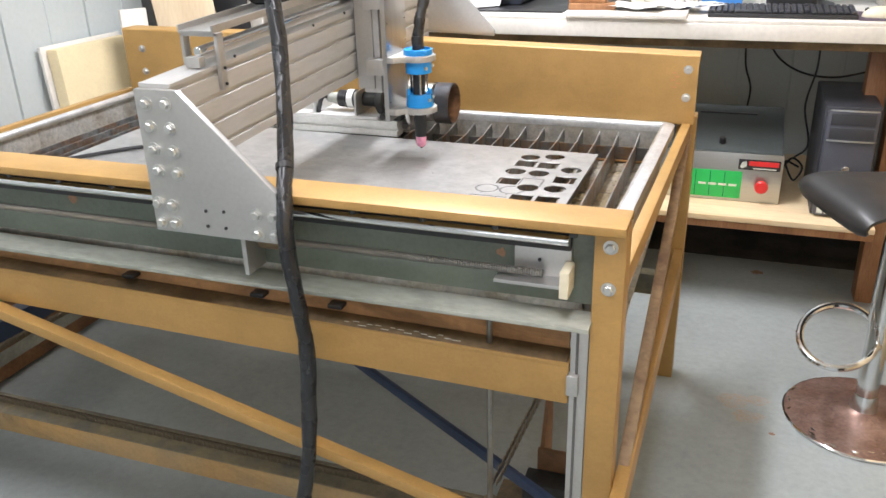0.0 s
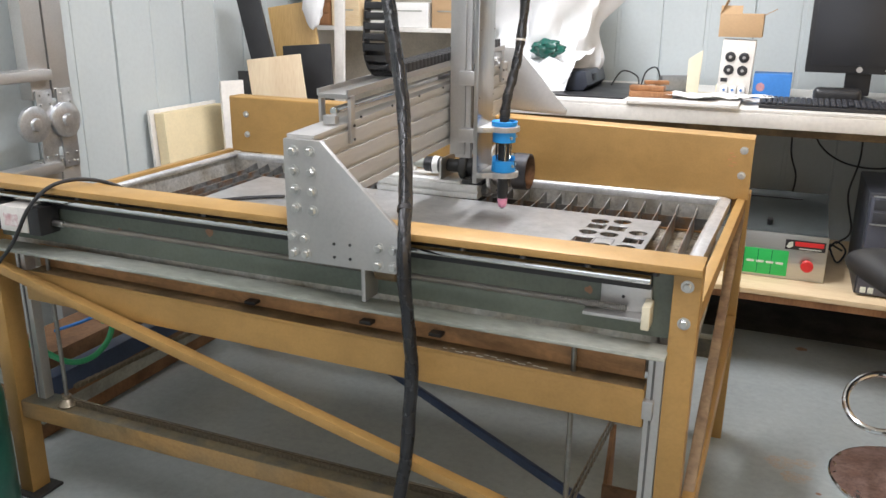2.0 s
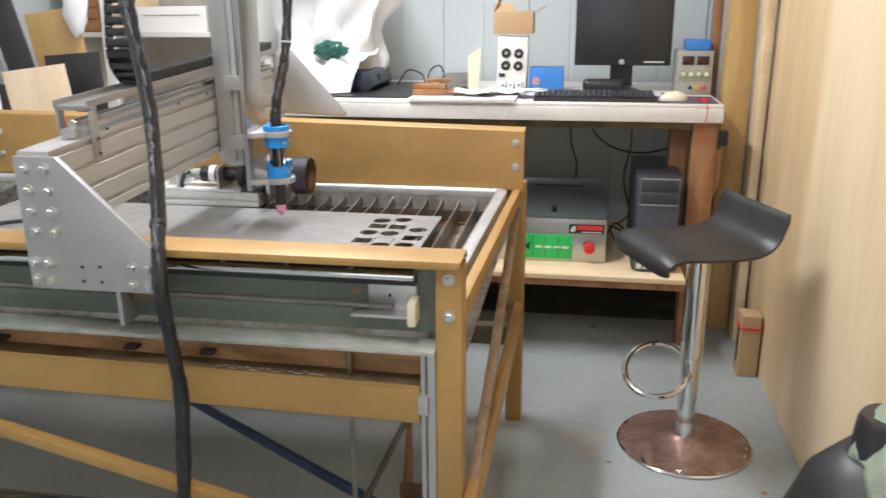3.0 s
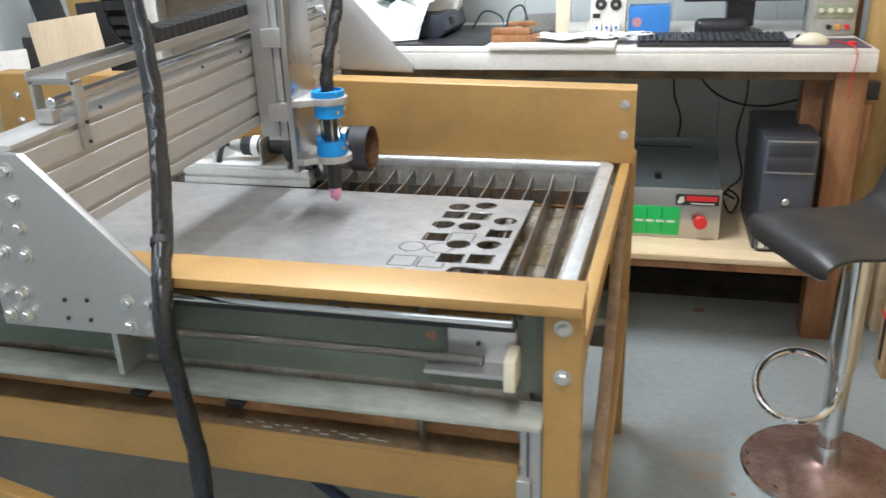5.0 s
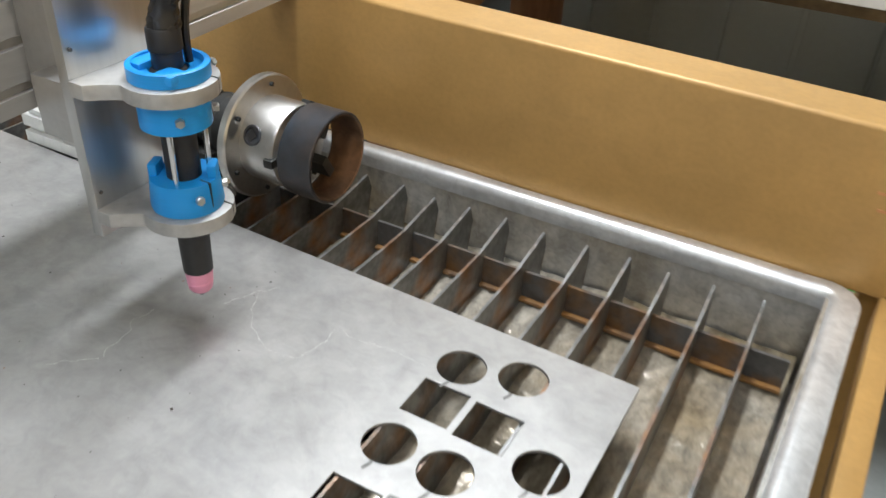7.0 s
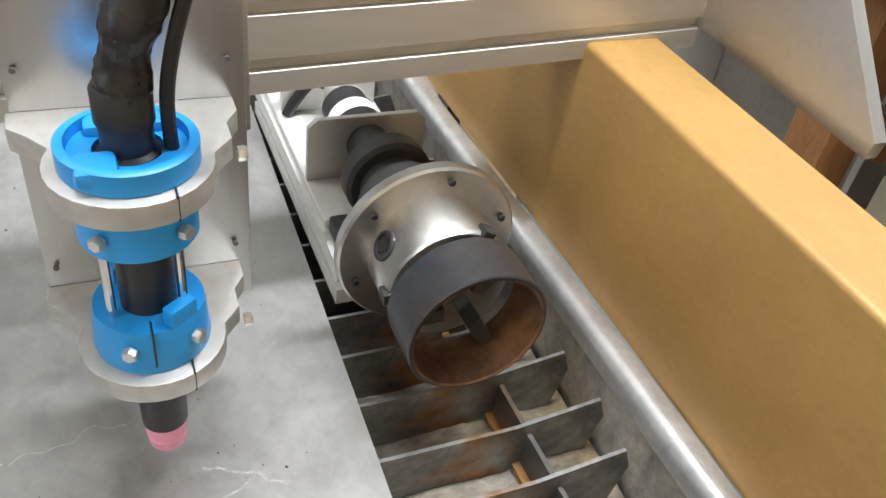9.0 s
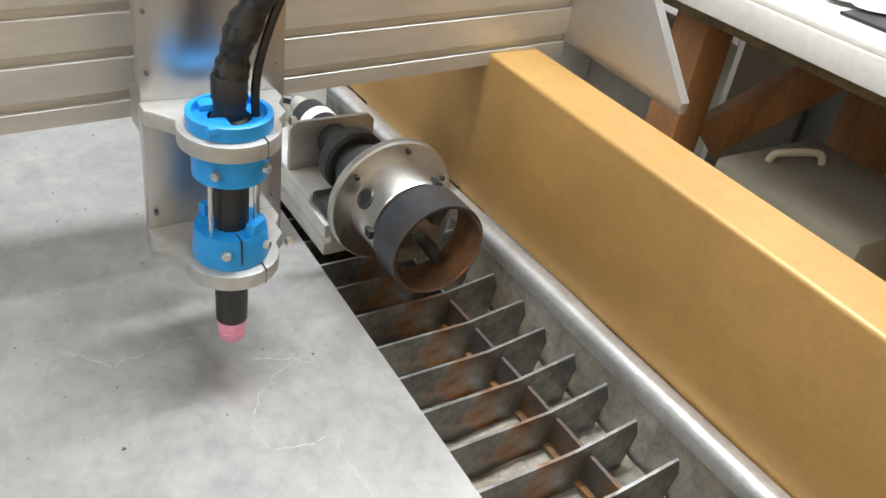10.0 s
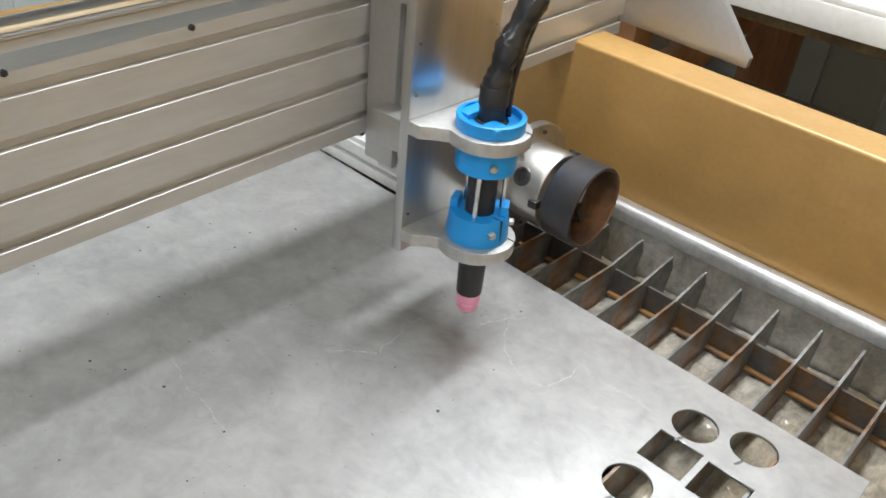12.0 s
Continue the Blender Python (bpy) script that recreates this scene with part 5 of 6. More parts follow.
part("dark_port", bx(bmesh.new(), -0.142, -0.117, 3.602, 3.606, 1.015, 1.03, 0, mt), BLACK, meter)
for k in range(3):
    part("terminal_block", box(-0.135 + k * 0.032, -0.108 + k * 0.032, 3.56, 3.603, Z, Z + 0.045, 0.004), PAPER, meter)
    for z in (Z + 0.015, Z + 0.033):
        part("socket", rod(bmesh.new(), (-0.1215 + k * 0.032, 3.561, z), (-0.1215 + k * 0.032, 3.558, z), 0.005, 10), BLUEB, meter)

carton = thing("cardboard_box", (-0.09, 3.65, 1.19), "open brown cardboard box on top of the dial unit", "box")
part("body", box(-0.165, -0.005, 3.60, 3.72, 1.188, 1.275, 0.002), CARD, carton)
part("flap", bx(bmesh.new(), -0.165, -0.085, 3.60, 3.603, 1.272, 1.31, 0.0005, Matrix.Translation((-0.12, 3.6, 1.272)) @ Matrix.Rotation(radians(-28), 4, "X") @ Matrix.Translation((0.12, -3.6, -1.272))), CARD, carton)
part("flap", bx(bmesh.new(), -0.005, -0.002, 3.60, 3.72, 1.272, 1.32, 0.0005, Matrix.Translation((-0.005, 3.6, 1.272)) @ Matrix.Rotation(radians(62), 4, "Y") @ Matrix.Translation((0.005, -3.6, -1.272))), CARD, carton)
part("flap", bx(bmesh.new(), -0.168, -0.165, 3.60, 3.72, 1.272, 1.33, 0.0005, Matrix.Translation((-0.165, 3.6, 1.272)) @ Matrix.Rotation(radians(24), 4, "Y") @ Matrix.Translation((0.165, -3.6, -1.272))), CARD, carton)

tagged(part("drawing_board", box(-0.44, -0.045, 3.235, 3.50, Z, Z + 0.012, 0.001), WHITE), "thin white board overhanging the bench front", "board")
for i, (x, y, r, w) in enumerate(((-0.12, 3.44, 12, 0.11), (-0.22, 3.38, -18, 0.10), (0.0, 3.42, 30, 0.07))):
    b = bmesh.new()
    bmesh.ops.create_grid(b, x_segments=10, y_segments=10, size=w)
    for v in b.verts:
        v.co.z = 0.008 + 0.009 * noise.noise(Vector((v.co.x * 16 + i * 5, v.co.y * 16, i)))
        v.co.y *= 0.7
    bmesh.ops.transform(b, matrix=Matrix.Translation((x, y, Z + 0.0145 + 0.003 * i)) @ Matrix.Rotation(radians(r), 4, "Z"), verts=b.verts)
    tagged(part("paper_sheet", b, PAPER), "crumpled white paper lying on the bench", "paper", "papers on the bench")
for i, (x, y, z, l, w, h, r) in enumerate(((-0.37, 3.36, 0.969, 0.16, 0.05, 0.022, 6), (-0.385, 3.37, 0.991, 0.13, 0.045, 0.02, -4), (-0.36, 3.42, 1.012, 0.09, 0.04, 0.014, 20))):
    b = bx(bmesh.new(), -l / 2, l / 2, -w / 2, w / 2, 0, h, 0.003, Matrix.Translation((x, y, z)) @ Matrix.Rotation(radians(r), 4, "Z"))
    tagged(part("wood_block", b, REDWOOD), "small red-brown wooden block stacked on the bench", "wood block", "stacked wood blocks")
can = thing("metal_canister", (-0.36, 3.62, Z), "dull metal cylinder lying on the bench", "canister")
part("barrel", lathe(bmesh.new(), (-0.38, 3.66, Z + 0.036), (-0.24, 3.72, Z + 0.036), [(0, 0), (0, 0.030), (0.004, 0.034), (0.14, 0.034), (0.145, 0.030), (0.145, 0)], 24), mat("dull_grey_tin", (0.30, 0.30, 0.29), 0.4, 0.6), can)
part("cap", lathe(bmesh.new(), (-0.397, 3.6527, Z + 0.036), (-0.38, 3.66, Z + 0.036), [(0, 0), (0, 0.012), (0.018, 0.014), (0.018, 0)], 16), GRIME, can)
brk = bmesh.new()
prism(brk, [(-0.268, Z), (-0.222, Z), (-0.215, 1.135), (-0.268, 1.10)], "xz", 3.60, 3.606, 0.001)
bx(brk, -0.268, -0.15, 3.607, 3.72, Z, Z + 0.005, 0.001)
bx(brk, -0.156, -0.15, 3.607, 3.72, Z + 0.005, Z + 0.045, 0.001)
tagged(part("angle_bracket", brk, CREAM), "cream folded angle plate standing on the bench", "bracket")
tagged(part("loop_cable", tube(bmesh.new(), spline([(-0.60, 3.75, Z + 0.01), (-0.56, 3.78, Z + 0.07), (-0.50, 3.8, Z + 0.05), (-0.48, 3.78, Z + 0.005), (-0.46, 3.79, Z + 0.07), (-0.42, 3.82, Z + 0.085), (-0.40, 3.85, Z + 0.01)], 8), 0.0035, 7), BLACK), "thin looped black cable on the bench", "cable")
tagged(part("black_mat", box(-0.80, -0.47, 3.34, 3.92, Z, Z + 0.006, 0.002), BLACK), "flat black mat lying on the bench", "mat")
tb = thing("tool_case", (-0.72, 3.66, Z), "dark blue-grey tool case half under a cloth", "case")
part("shell", prism(bmesh.new(), [(-0.86, Z + 0.0065), (-0.665, Z + 0.0065), (-0.645, Z + 0.03), (-0.66, Z + 0.085), (-0.86, Z + 0.085)], "xz", 3.50, 3.85, 0.006), mat("slate_plastic", (0.035, 0.042, 0.06), 0.4), tb)
part("latch", box(-0.665, -0.645, 3.60, 3.66, Z + 0.04, Z + 0.07, 0.003), BLACK, tb)

cl = bmesh.new()
rows, cols = 26, 44
grid = []
for i in range(rows):
    h = i / (rows - 1)
    line = []
    for k in range(cols):
        a = 2 * math.pi * k / cols
        fold = 0.30 * (abs(math.sin(3.5 * a + 2.2 * h)) - 0.5) + 0.14 * (abs(math.sin(6 * a - 5 * h + 1)) - 0.5) + 0.42 * noise.noise(Vector((math.cos(a) * 2.2, math.sin(a) * 2.2, h * 4)))
        r = (0.17 + 0.10 * h - 0.24 * max(0, h - 0.62)) * (1 + fold * 0.75)
        line.append(cl.verts.new((-0.90 + 1.05 * r * math.cos(a) + 0.08 * h, 3.72 + 0.75 * r * math.sin(a), Z + 0.008 + 0.66 * h + 0.012 * math.sin(7 * a) * (1 - h))))
    grid.append(line)
for r0, r1 in zip(grid, grid[1:]):
    for k in range(cols):
        cl.faces.new((r0[k], r0[(k + 1) % cols], r1[(k + 1) % cols], r1[k]))
cl.faces.new(grid[-1])
cloth = tagged(part("dust_cloth", cl, CLOTH), "white cloth draped in folds over something on the bench", "cloth")
dr = bmesh.new()
bmesh.ops.create_grid(dr, x_segments=36, y_segments=36, size=1.0)
for v in dr.verts:
    u, w = v.co.x, v.co.y
    f = 0.022 * noise.noise(Vector((u * 2.2, w * 1.6, 3))) + 0.016 * abs(math.sin(5 * u + 1.5 * w)) + 0.006 * noise.noise(Vector((u * 9, w * 9, 1)))
    if w < -0.25:
        k = (-0.25 - w) / 0.75
        p = Vector((-0.86 + u * (0.165 - 0.03 * k), 3.47 - 0.05 * k - 1.5 * f, Z + 0.105 - 0.095 * k))
    else:
        k = (w + 0.25) / 1.25
        p = Vector((-0.86 + u * (0.165 + 0.03 * k), 3.47 + 0.22 * k, Z + 0.105 + 0.06 * k * k + 1.4 * f))
    v.co = p
part("front_drape", dr, CLOTH, cloth)
gb = bmesh.new()
bmesh.ops.create_icosphere(gb, subdivisions=4, radius=1.0)
for v in gb.verts:
    n = 1 + 0.28 * noise.noise(v.co * 2.3) + 0.10 * noise.noise(v.co * 7)
    v.co = Vector((-0.83 + v.co.x * 0.068 * n, 3.53 + v.co.y * 0.045 * n, 1.125 + v.co.z * 0.038 * n))
tagged(part("green_pouch", gb, DGREEN), "shiny dark green pouch resting on the cloth", "pouch")

# ---- shelf and boards in the back corner ----
sh = thing("wall_shelf", (-1.65, 3.9, 0), "white shelf unit in the back corner", "shelf")
part("shelf_board", box(-2.10, -1.25, 3.72, 4.08, 1.168, 1.188, 0.002), WHITE, sh)
part("back_panel", box(-2.10, -1.25, 4.08, 4.10, 0, 1.9, 0.001), mat("beige_panel", (0.60, 0.55, 0.47), 0.6), sh)
part("side_panel", box(-2.12, -2.102, 3.72, 4.08, 0, 1.9, 0.002), WHITE, sh)
part("side_panel", box(-1.248, -1.23, 3.72, 4.08, 0, 1.9, 0.002), WHITE, sh)
part("shelf_board", box(-2.10, -1.25, 3.72, 4.08, 0.70, 0.72, 0.002), WHITE, sh)
dr = thing("drawer_cabinet", (-2.03, 3.88, 1.188), "small red-brown wooden drawer cabinet on the shelf", "drawers")
part("carcase", box(-2.09, -1.99, 3.76, 4.0, 1.189, 1.36, 0.003), REDWOOD, dr)
for z in (1.20, 1.25, 1.30):
    part("drawer", box(-2.085, -1.995, 3.752, 3.7595, z, z + 0.042, 0.002), REDWOOD, dr)
for x0, x1, m, lab in ((-1.98, -1.83, PINE, "plain pale wooden box on the shelf"), (-1.80, -1.47, PAPER, "flat white carton on the shelf"), (-1.45, -1.29, CARD, "brown cardboard box on the shelf")):
    b = thing("storage_box", ((x0 + x1) / 2, 3.88, 1.188), lab, "box", "boxes on the shelf")
    part("body", box(x0, x1, 3.75, 4.02, 1.1885, 1.30 if m is PAPER else 1.37, 0.003), m, b)
    part("tape", box(x0 + 0.03, x1 - 0.03, 3.7485, 3.7498, 1.26, 1.266, 0), GREYPAINT, b)


def leaning(name, w, h, t, x, y, lean, turn, m, label, category, roll=0):
    """A board that stands on the floor and leans back."""
    mt = Matrix.Translation((x, y, 0.003 + 0.5 * w * abs(math.sin(radians(roll))))) @ Matrix.Rotation(radians(turn), 4, "Z") @ Matrix.Rotation(radians(lean), 4, "X") @ Matrix.Rotation(radians(roll), 4, "Y")
    return tagged(part(name, bx(bmesh.new(), -w / 2, w / 2, 0, t, 0, h, 0.002, mt), m), label, category)


PLYPALE = wood("pale_plywood", (0.66, 0.50, 0.32), (0.76, 0.62, 0.43), "Z", 3, 0.55)
leaning("plywood_board", 0.235, 1.075, 0.012, -1.745, 3.08, -2, 14, PLYPALE, "pale plywood offcut leaning in the corner", "board", -7)
leaning("black_board", 0.22, 1.12, 0.012, -1.735, 3.20, -3, 8, BLACK, "black panel leaning behind the plywood", "board", -4)
leaning("tan_board", 0.20, 1.29, 0.03, -1.735, 3.30, -3, 12, POST, "ochre board leaning in the corner", "board", -9)
leaning("black_plank", 0.10, 1.385, 0.02, -1.80, 3.24, -2, 16, BLACK, "tall narrow black plank leaning in the corner", "plank", -12)
leaning("white_strip", 0.045, 1.55, 0.02, -1.74, 3.34, -3, 4, WHITE, "tall white strip leaning by the shelf", "strip")
leaning("white_board", 0.10, 0.985, 0.02, -2.00, 2.98, -2, 60, WHITE, "white board edge standing by the wall", "panel")
leaning("grey_panel", 0.16, 1.01, 0.01, -2.02, 3.14, -2, 20, DARKIRON, "dark grey panel standing behind the white one", "panel")
leaning("foam_board", 0.37, 0.875, 0.05, -2.11, 2.905, -3, 88, FOAM, "thick cream-yellow foam board leaning on the wall", "foam board")
leaning("backing_board", 0.40, 0.885, 0.015, -2.165, 2.902, -3, 88, WHITE, "white-edged panel behind the foam board", "board")
rg = bmesh.new()
bmesh.ops.create_icosphere(rg, subdivisions=3, radius=1.0)
for v in rg.verts:
    n = 1 + 0.35 * noise.noise(v.co * 2.0)
    v.co = Vector((-1.80 + v.co.x * 0.05 * n, 3.29 + v.co.y * 0.03, 1.31 + v.co.z * 0.11 * n))
tagged(part("rag", rg, CLOTH), "pale rag hung over the boards", "rag")

lad = thing("folding_ladder", (-2.14, 2.13, 0), "folded aluminium hinged ladder standing against the wall", "ladder")
for y in (2.075, 2.158):
    for z0, z1 in ((0.0, 0.80), (1.00, 2.0)):
        part("rail", box(-2.165, -2.115, y, y + 0.076, z0, z1, 0.004), ALU, lad)
    hp = part("hinge_plate", box(-2.112, -2.106, y + 0.006, y + 0.070, 0.77, 1.03, 0.002), HINGEM, lad)
    cyy = 2.055 if y < 2.1 else 2.182
    part("hinge_disc", lathe(bmesh.new(), (-2.106, cyy, 0.928), (-2.0, cyy, 0.928), [(0, 0.058), (0.012, 0.058), (0.016, 0.050), (0.016, 0.022), (0.024, 0.018), (0.026, 0)], 32), HINGEM, hp)
    for z in (0.785, 0.815, 0.985, 1.015):
        for dy in (0.02, 0.056):
            piece("rivet", SMALLBOLT, (-2.106, y + dy, z), hp, (0, 90, 0))
part("hinge_web", box(-2.1175, -2.113, 2.085, 2.225, 0.84, 0.99, 0.002), HINGEM, lad)
for z in (1.062, 0.76):
    part("rung", box(-2.155, -2.085, 1.72, 2.14, z, z + 0.035, 0.006), ALU, lad)

for i in range(5):
    tagged(part("timber", box(-2.08 + 0.02 * (i % 2), -1.90 + 0.015 * (i % 3), 1.75, 2.95 - 0.06 * i, 0.002 + 0.055 * i, 0.052 + 0.055 * i, 0.003), GREYPAINT if i % 2 else PRIMER), "weathered plank in a stack by the wall", "plank", "stacked planks")
tagged(part("garden_hose", tube(bmesh.new(), spline([(-2.0, 1.50, 0.58), (-1.86, 1.58, 0.475), (-1.76, 1.66, 0.38), (-1.69, 1.70, 0.33), (-1.65, 1.75, 0.33), (-1.63, 1.80, 0.37), (-1.64, 1.84, 0.43), (-1.70, 1.9, 0.42), (-1.80, 1.95, 0.34)], 8), 0.0085, 10), HOSEGREEN), "green rubber hose slung beside the table", "hose")
tagged(part("blue_air_line", tube(bmesh.new(), spline([(-1.90, 1.85, 0.33), (-1.80, 1.90, 0.37), (-1.72, 1.98, 0.42), (-1.60, 2.1, 0.47)], 8), 0.005, 8), BLUEB), "thin blue air line beside the table", "hose")
gc = thing("gas_cylinder", (-1.72, 1.38, 0), "green steel cylinder standing on the floor", "cylinder")
part("vessel", lathe(bmesh.new(), (-1.72, 1.38, 0), (-1.72, 1.38, 1), [(0, 0), (0, 0.10), (0.01, 0.107), (0.36, 0.107), (0.40, 0.098), (0.43, 0.07), (0.445, 0.03), (0.445, 0)], 28), mat("teal_enamel", (0.015, 0.12, 0.085), 0.35), gc)
part("valve", rod(bmesh.new(), (-1.72, 1.38, 0.445), (-1.72, 1.38, 0.48), 0.015, 12), STEEL, gc)

# drive gear under the right end of the table
gm = thing("lift_drive", (-0.2, 1.75, 0), "rust-brown angle bracket and small motor driving the lift chains", "drive unit")
part("angle_bracket", prism(bmesh.new(), [(1.80, 0.02), (2.02, 0.02), (2.02, 0.30), (1.985, 0.30), (1.90, 0.10), (1.80, 0.06)], "yz", -0.20, -0.19, 0.002), PRIMER, gm)
part("angle_bracket", box(-0.19, -0.08, 1.86, 1.87, 0.0, 0.22, 0.002), PRIMER, gm)
part("base_plate", box(-0.30, -0.05, 1.66, 1.98, 0.0, 0.02, 0.002), GRIME, gm)
part("motor", rod(bmesh.new(), (-0.16, 1.66, 0.09), (-0.16, 1.80, 0.09), 0.05, 24, 0.004), BLACK, gm)
part("gearbox", box(-0.21, -0.10, 1.80, 1.858, 0.021, 0.17, 0.005), DARKIRON, gm)

# ---- the stool ----
st = thing("bar_stool", (0.556, 2.54, 0), "bar stool with black curved seat and pitted round base", "stool")
SX, SY = 0.556, 2.54
part("base", lathe(bmesh.new(), (SX, SY, 0), (SX, SY, 1), [(0, 0), (0, 0.200), (0.006, 0.200), (0.010, 0.197), (0.018, 0.12), (0.028, 0.05), (0.040, 0.034), (0.040, 0)], 56), RUSTCHROME, st, "round steel base with pitted brown chrome")
rs = random.Random(5)
for k in range(26):
    a, r, q = rs.uniform(0, 6.283), rs.choice((0.192, 0.189, 0.184, 0.170)), rs.uniform(0.002, 0.007)
    b = bmesh.new()
    for j in range(9):
        w, g = j * 0.698, q * rs.uniform(0.5, 1.4)
        px, rr = a + 1.8 * g * math.cos(w) / r, r + 0.6 * g * math.sin(w)
        b.verts.new((SX + rr * math.cos(px), SY + rr * math.sin(px), 0.0102 + (0.197 - rr) / 0.077 * 0.008 + 0.0005))
    b.faces.new(b.verts[:])
    part("chrome_chip", b, CHROME, st)
part("base_edge", lathe(bmesh.new(), (SX, SY, 0.001), (SX, SY, 1), [(0, 0.2005), (0.002, 0.2025), (0.006, 0.2025), (0.009, 0.1985)], 56), CHROME, st)
part("collar", lathe(bmesh.new(), (SX, SY, 0.038), (SX, SY, 1), [(0, 0.036), (0.012, 0.034), (0.045, 0.030), (0.045, 0)], 28), CHROME, st)
part("stem", rod(bmesh.new(), (SX, SY, 0.08), (SX, SY, 0.36), 0.0285, 28), CHROME, st, "chrome gas-lift stem")
part("sleeve", rod(bmesh.new(), (SX, SY, 0.30), (SX, SY, 0.622), 0.033, 28, 0.002), CHROME, st)
ra = [Vector((SX - 0.10 + 0.092 * math.cos(radians(a)), SY - 0.035 + 0.092 * math.sin(radians(a)), 0.262 + 0.045 * math.sin(radians(a)) + 0.012 * math.cos(radians(a)))) for a in range(22, 340, 12)]
part("footrest", tube(bmesh.new(), [Vector((SX, SY, 0.295))] + ra + [Vector((SX, SY - 0.02, 0.24))], 0.0095, 10), CHROME, st, "chrome loop footrest")
seat = bmesh.new()
nu, nv = 22, 12
sidep = [(-0.197, 0.612), (-0.206, 0.628), (-0.19, 0.645), (-0.14, 0.655), (-0.05, 0.650), (0.05, 0.648), (0.12, 0.655), (0.165, 0.682), (0.188, 0.725), (0.202, 0.765)]
sp = [Vector((a, 0, b)) for a, b in sidep]
sp = spline(sp, 4)
yaw = Matrix.Translation((SX - 0.010, SY, 0)) @ Matrix.Rotation(radians(22), 4, "Z") @ Matrix.Diagonal((0.86, 0.95, 1, 1))
top, bot = [], []
for i, p in enumerate(sp):
    tan = (sp[min(i + 1, len(sp) - 1)] - sp[max(i - 1, 0)]).normalized()
    nrm = Vector((-tan.z, 0, tan.x))
    rt, rb = [], []
    for k in range(nv + 1):
        u = k / nv * 2 - 1
        edge = abs(u) ** 6
        end = max(0, 1 - min(i, len(sp) - 1 - i) / 1.5)
        th = 0.019 * (1 - 0.8 * max(edge, end * 0.7))
        w = 0.178 * (1 - 0.06 * end)
        rt.append(seat.verts.new(yaw @ (p + nrm * th + Vector((0, u * w, 0)))))
        rb.append(seat.verts.new(yaw @ (p - nrm * th + Vector((0, u * w, 0)))))
    top.append(rt)
    bot.append(rb)
for i in range(len(sp) - 1):
    for k in range(nv):
        seat.faces.new((top[i][k], top[i + 1][k], top[i + 1][k + 1], top[i][k + 1]))
        seat.faces.new((bot[i][k], bot[i][k + 1], bot[i + 1][k + 1], bot[i + 1][k]))
    seat.faces.new((top[i][0], bot[i][0], bot[i + 1][0], top[i + 1][0]))
    seat.faces.new((top[i][nv], top[i + 1][nv], bot[i + 1][nv], bot[i][nv]))
for k in range(nv):
    seat.faces.new((top[0][k], top[0][k + 1], bot[0][k + 1], bot[0][k]))
    seat.faces.new((top[-1][k], bot[-1][k], bot[-1][k + 1], top[-1][k + 1]))
part("seat", seat, LEATHER, st, "black leatherette wave seat")
part("seat_plate", box(SX - 0.07, SX + 0.07, SY - 0.07, SY + 0.07, 0.616, 0.628, 0.003), BLACK, st)

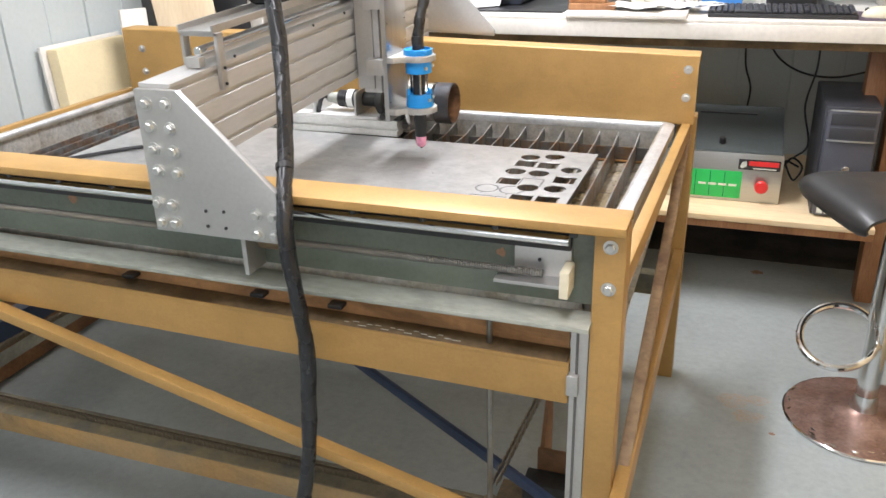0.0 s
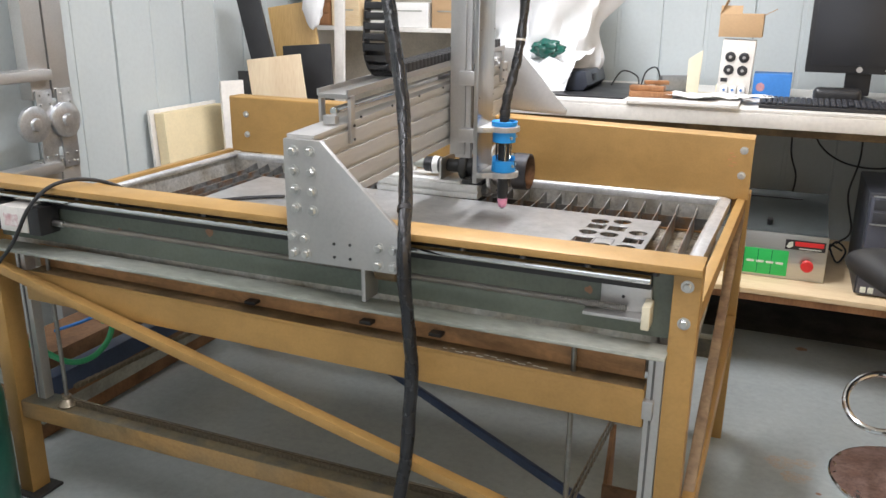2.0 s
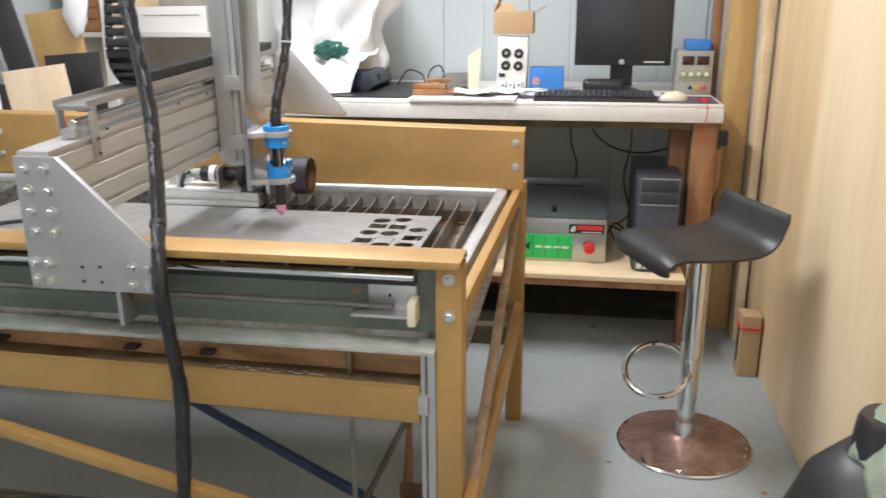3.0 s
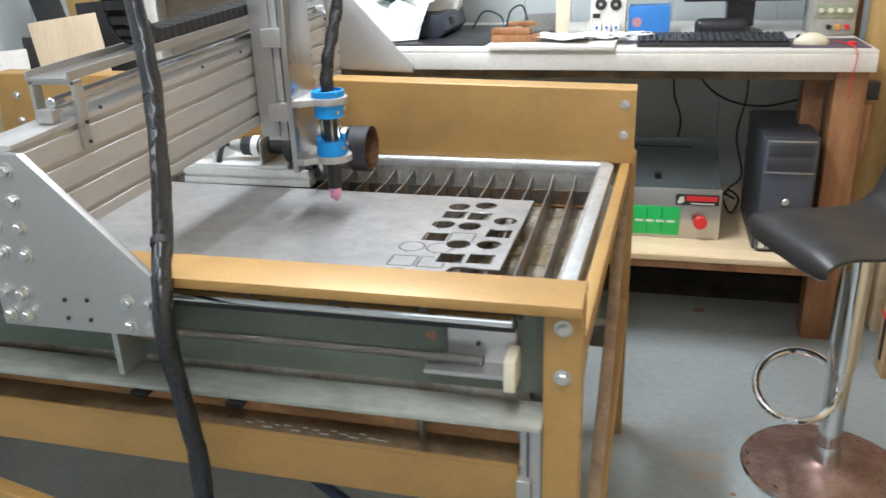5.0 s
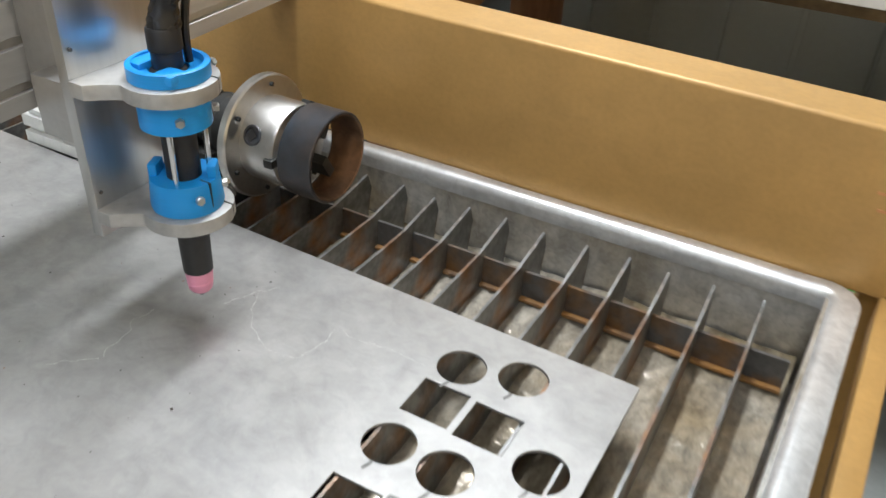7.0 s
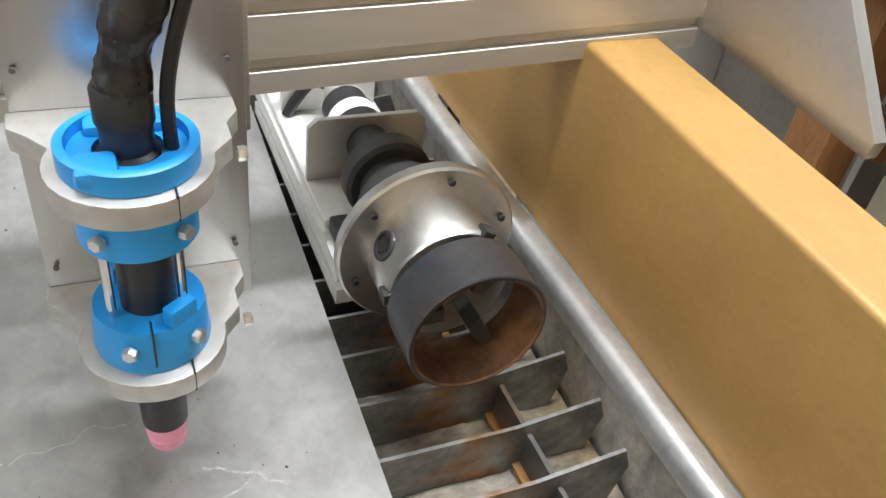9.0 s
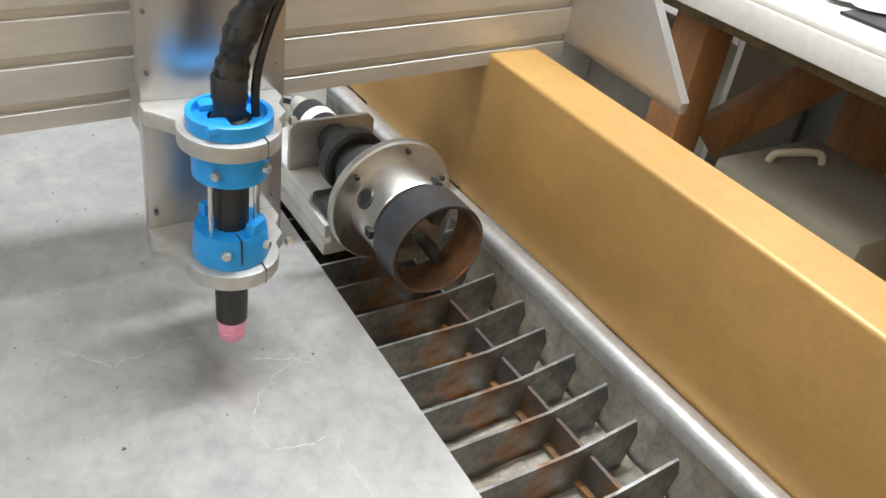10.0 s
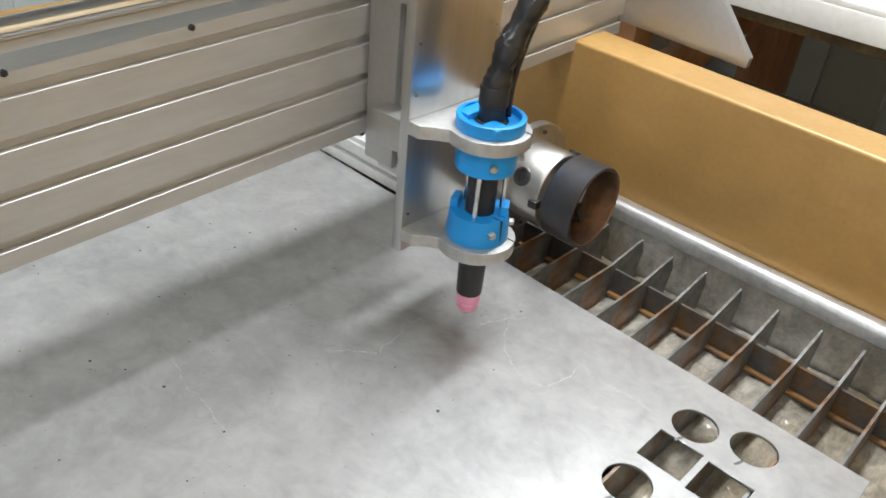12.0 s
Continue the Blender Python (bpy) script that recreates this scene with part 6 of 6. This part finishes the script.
# ---- post, plywood and clutter at the right ----
tagged(part("timber_post", box(0.735, 0.835, 3.50, 3.60, 0, ZC, 0.005), POST), "ochre-stained upright timber post with a knot", "post")
tagged(part("timber_stud", box(0.838, 0.872, 3.38, 3.48, 0, ZC, 0.004), PINE), "pale timber stud beside the plywood", "post")
tagged(part("dark_stud", box(0.70, 0.733, 3.66, 3.75, 0, ZC, 0.004), REDWOOD), "red-brown timber stud against the wall", "post")
for i, (y0, y1, x) in enumerate(((1.72, 3.36, 0.876), (0.45, 1.715, 0.868), (-0.8, 0.445, 0.872))):
    tagged(part("plywood_sheet", box(x, x + 0.018, y0, y1, 0.004, 2.44, 0.002), PLY), "tall pale plywood sheet standing along the side wall", "plywood sheet", "plywood sheets")
blk = thing("timber_block", (0.83, 3.12, 0), "short upright timber offcut with a red strap", "timber block")
part("offcut", box(0.800, 0.868, 3.05, 3.14, 0.001, 0.235, 0.003), CARD, blk)
part("strap", box(0.796, 0.871, 3.046, 3.144, 0.185, 0.192, 0.001), REDP, blk)
part("strap_end", box(0.796, 0.799, 3.08, 3.10, 0.05, 0.186, 0.0005), BLACK, blk)
tagged(part("plywood_offcut", prism(bmesh.new(), [(1.62, 0.002), (2.02, 0.002), (1.92, 0.42), (1.80, 0.42)], "yz", 0.848, 0.864, 0.002), PLY), "small plywood offcut leaning at the wall foot", "board")
vac = thing("drum_vacuum", (0.655, 1.30, 0), "black plastic drum with a round cap and a towel over it", "drum")
part("drum", lathe(bmesh.new(), (0.655, 1.30, 0), (0.655, 1.30, 1), [(0, 0), (0, 0.15), (0.02, 0.16), (0.45, 0.165), (0.56, 0.15), (0.66, 0.115), (0.71, 0.072), (0.715, 0.06), (0.715, 0)], 36), BLACK, vac)
part("cap", lathe(bmesh.new(), (0.645, 1.30, 0.675), (0.645, 1.30, 1), [(0, 0.055), (0.005, 0.055), (0.09, 0.0465), (0.098, 0.042), (0.098, 0)], 28), BLACK, vac, "ribbed round cap")
tw = bmesh.new()
bmesh.ops.create_grid(tw, x_segments=40, y_segments=40, size=1.0)
for v in tw.verts:
    a, b = v.co.x, v.co.y
    d = math.hypot(a * 0.9, b)
    x, y = 0.722 + a * 0.125, 1.27 + b * 0.16
    z = 0.868 - 0.30 * max(0, d - 0.25) ** 1.5 + 0.020 * noise.noise(Vector((a * 3.5, b * 3.5, 1))) + 0.010 * noise.noise(Vector((a * 11, b * 11, 4)))
    v.co = Vector((x + 0.02 * noise.noise(Vector((a * 3, b * 3, 7))), y, z))
towel = tagged(part("towel", tw, TOWEL), "crumpled sage-green towel thrown over the drum", "towel")
sol = towel.modifiers.new("thick", "SOLIDIFY")
sol.thickness = 0.008
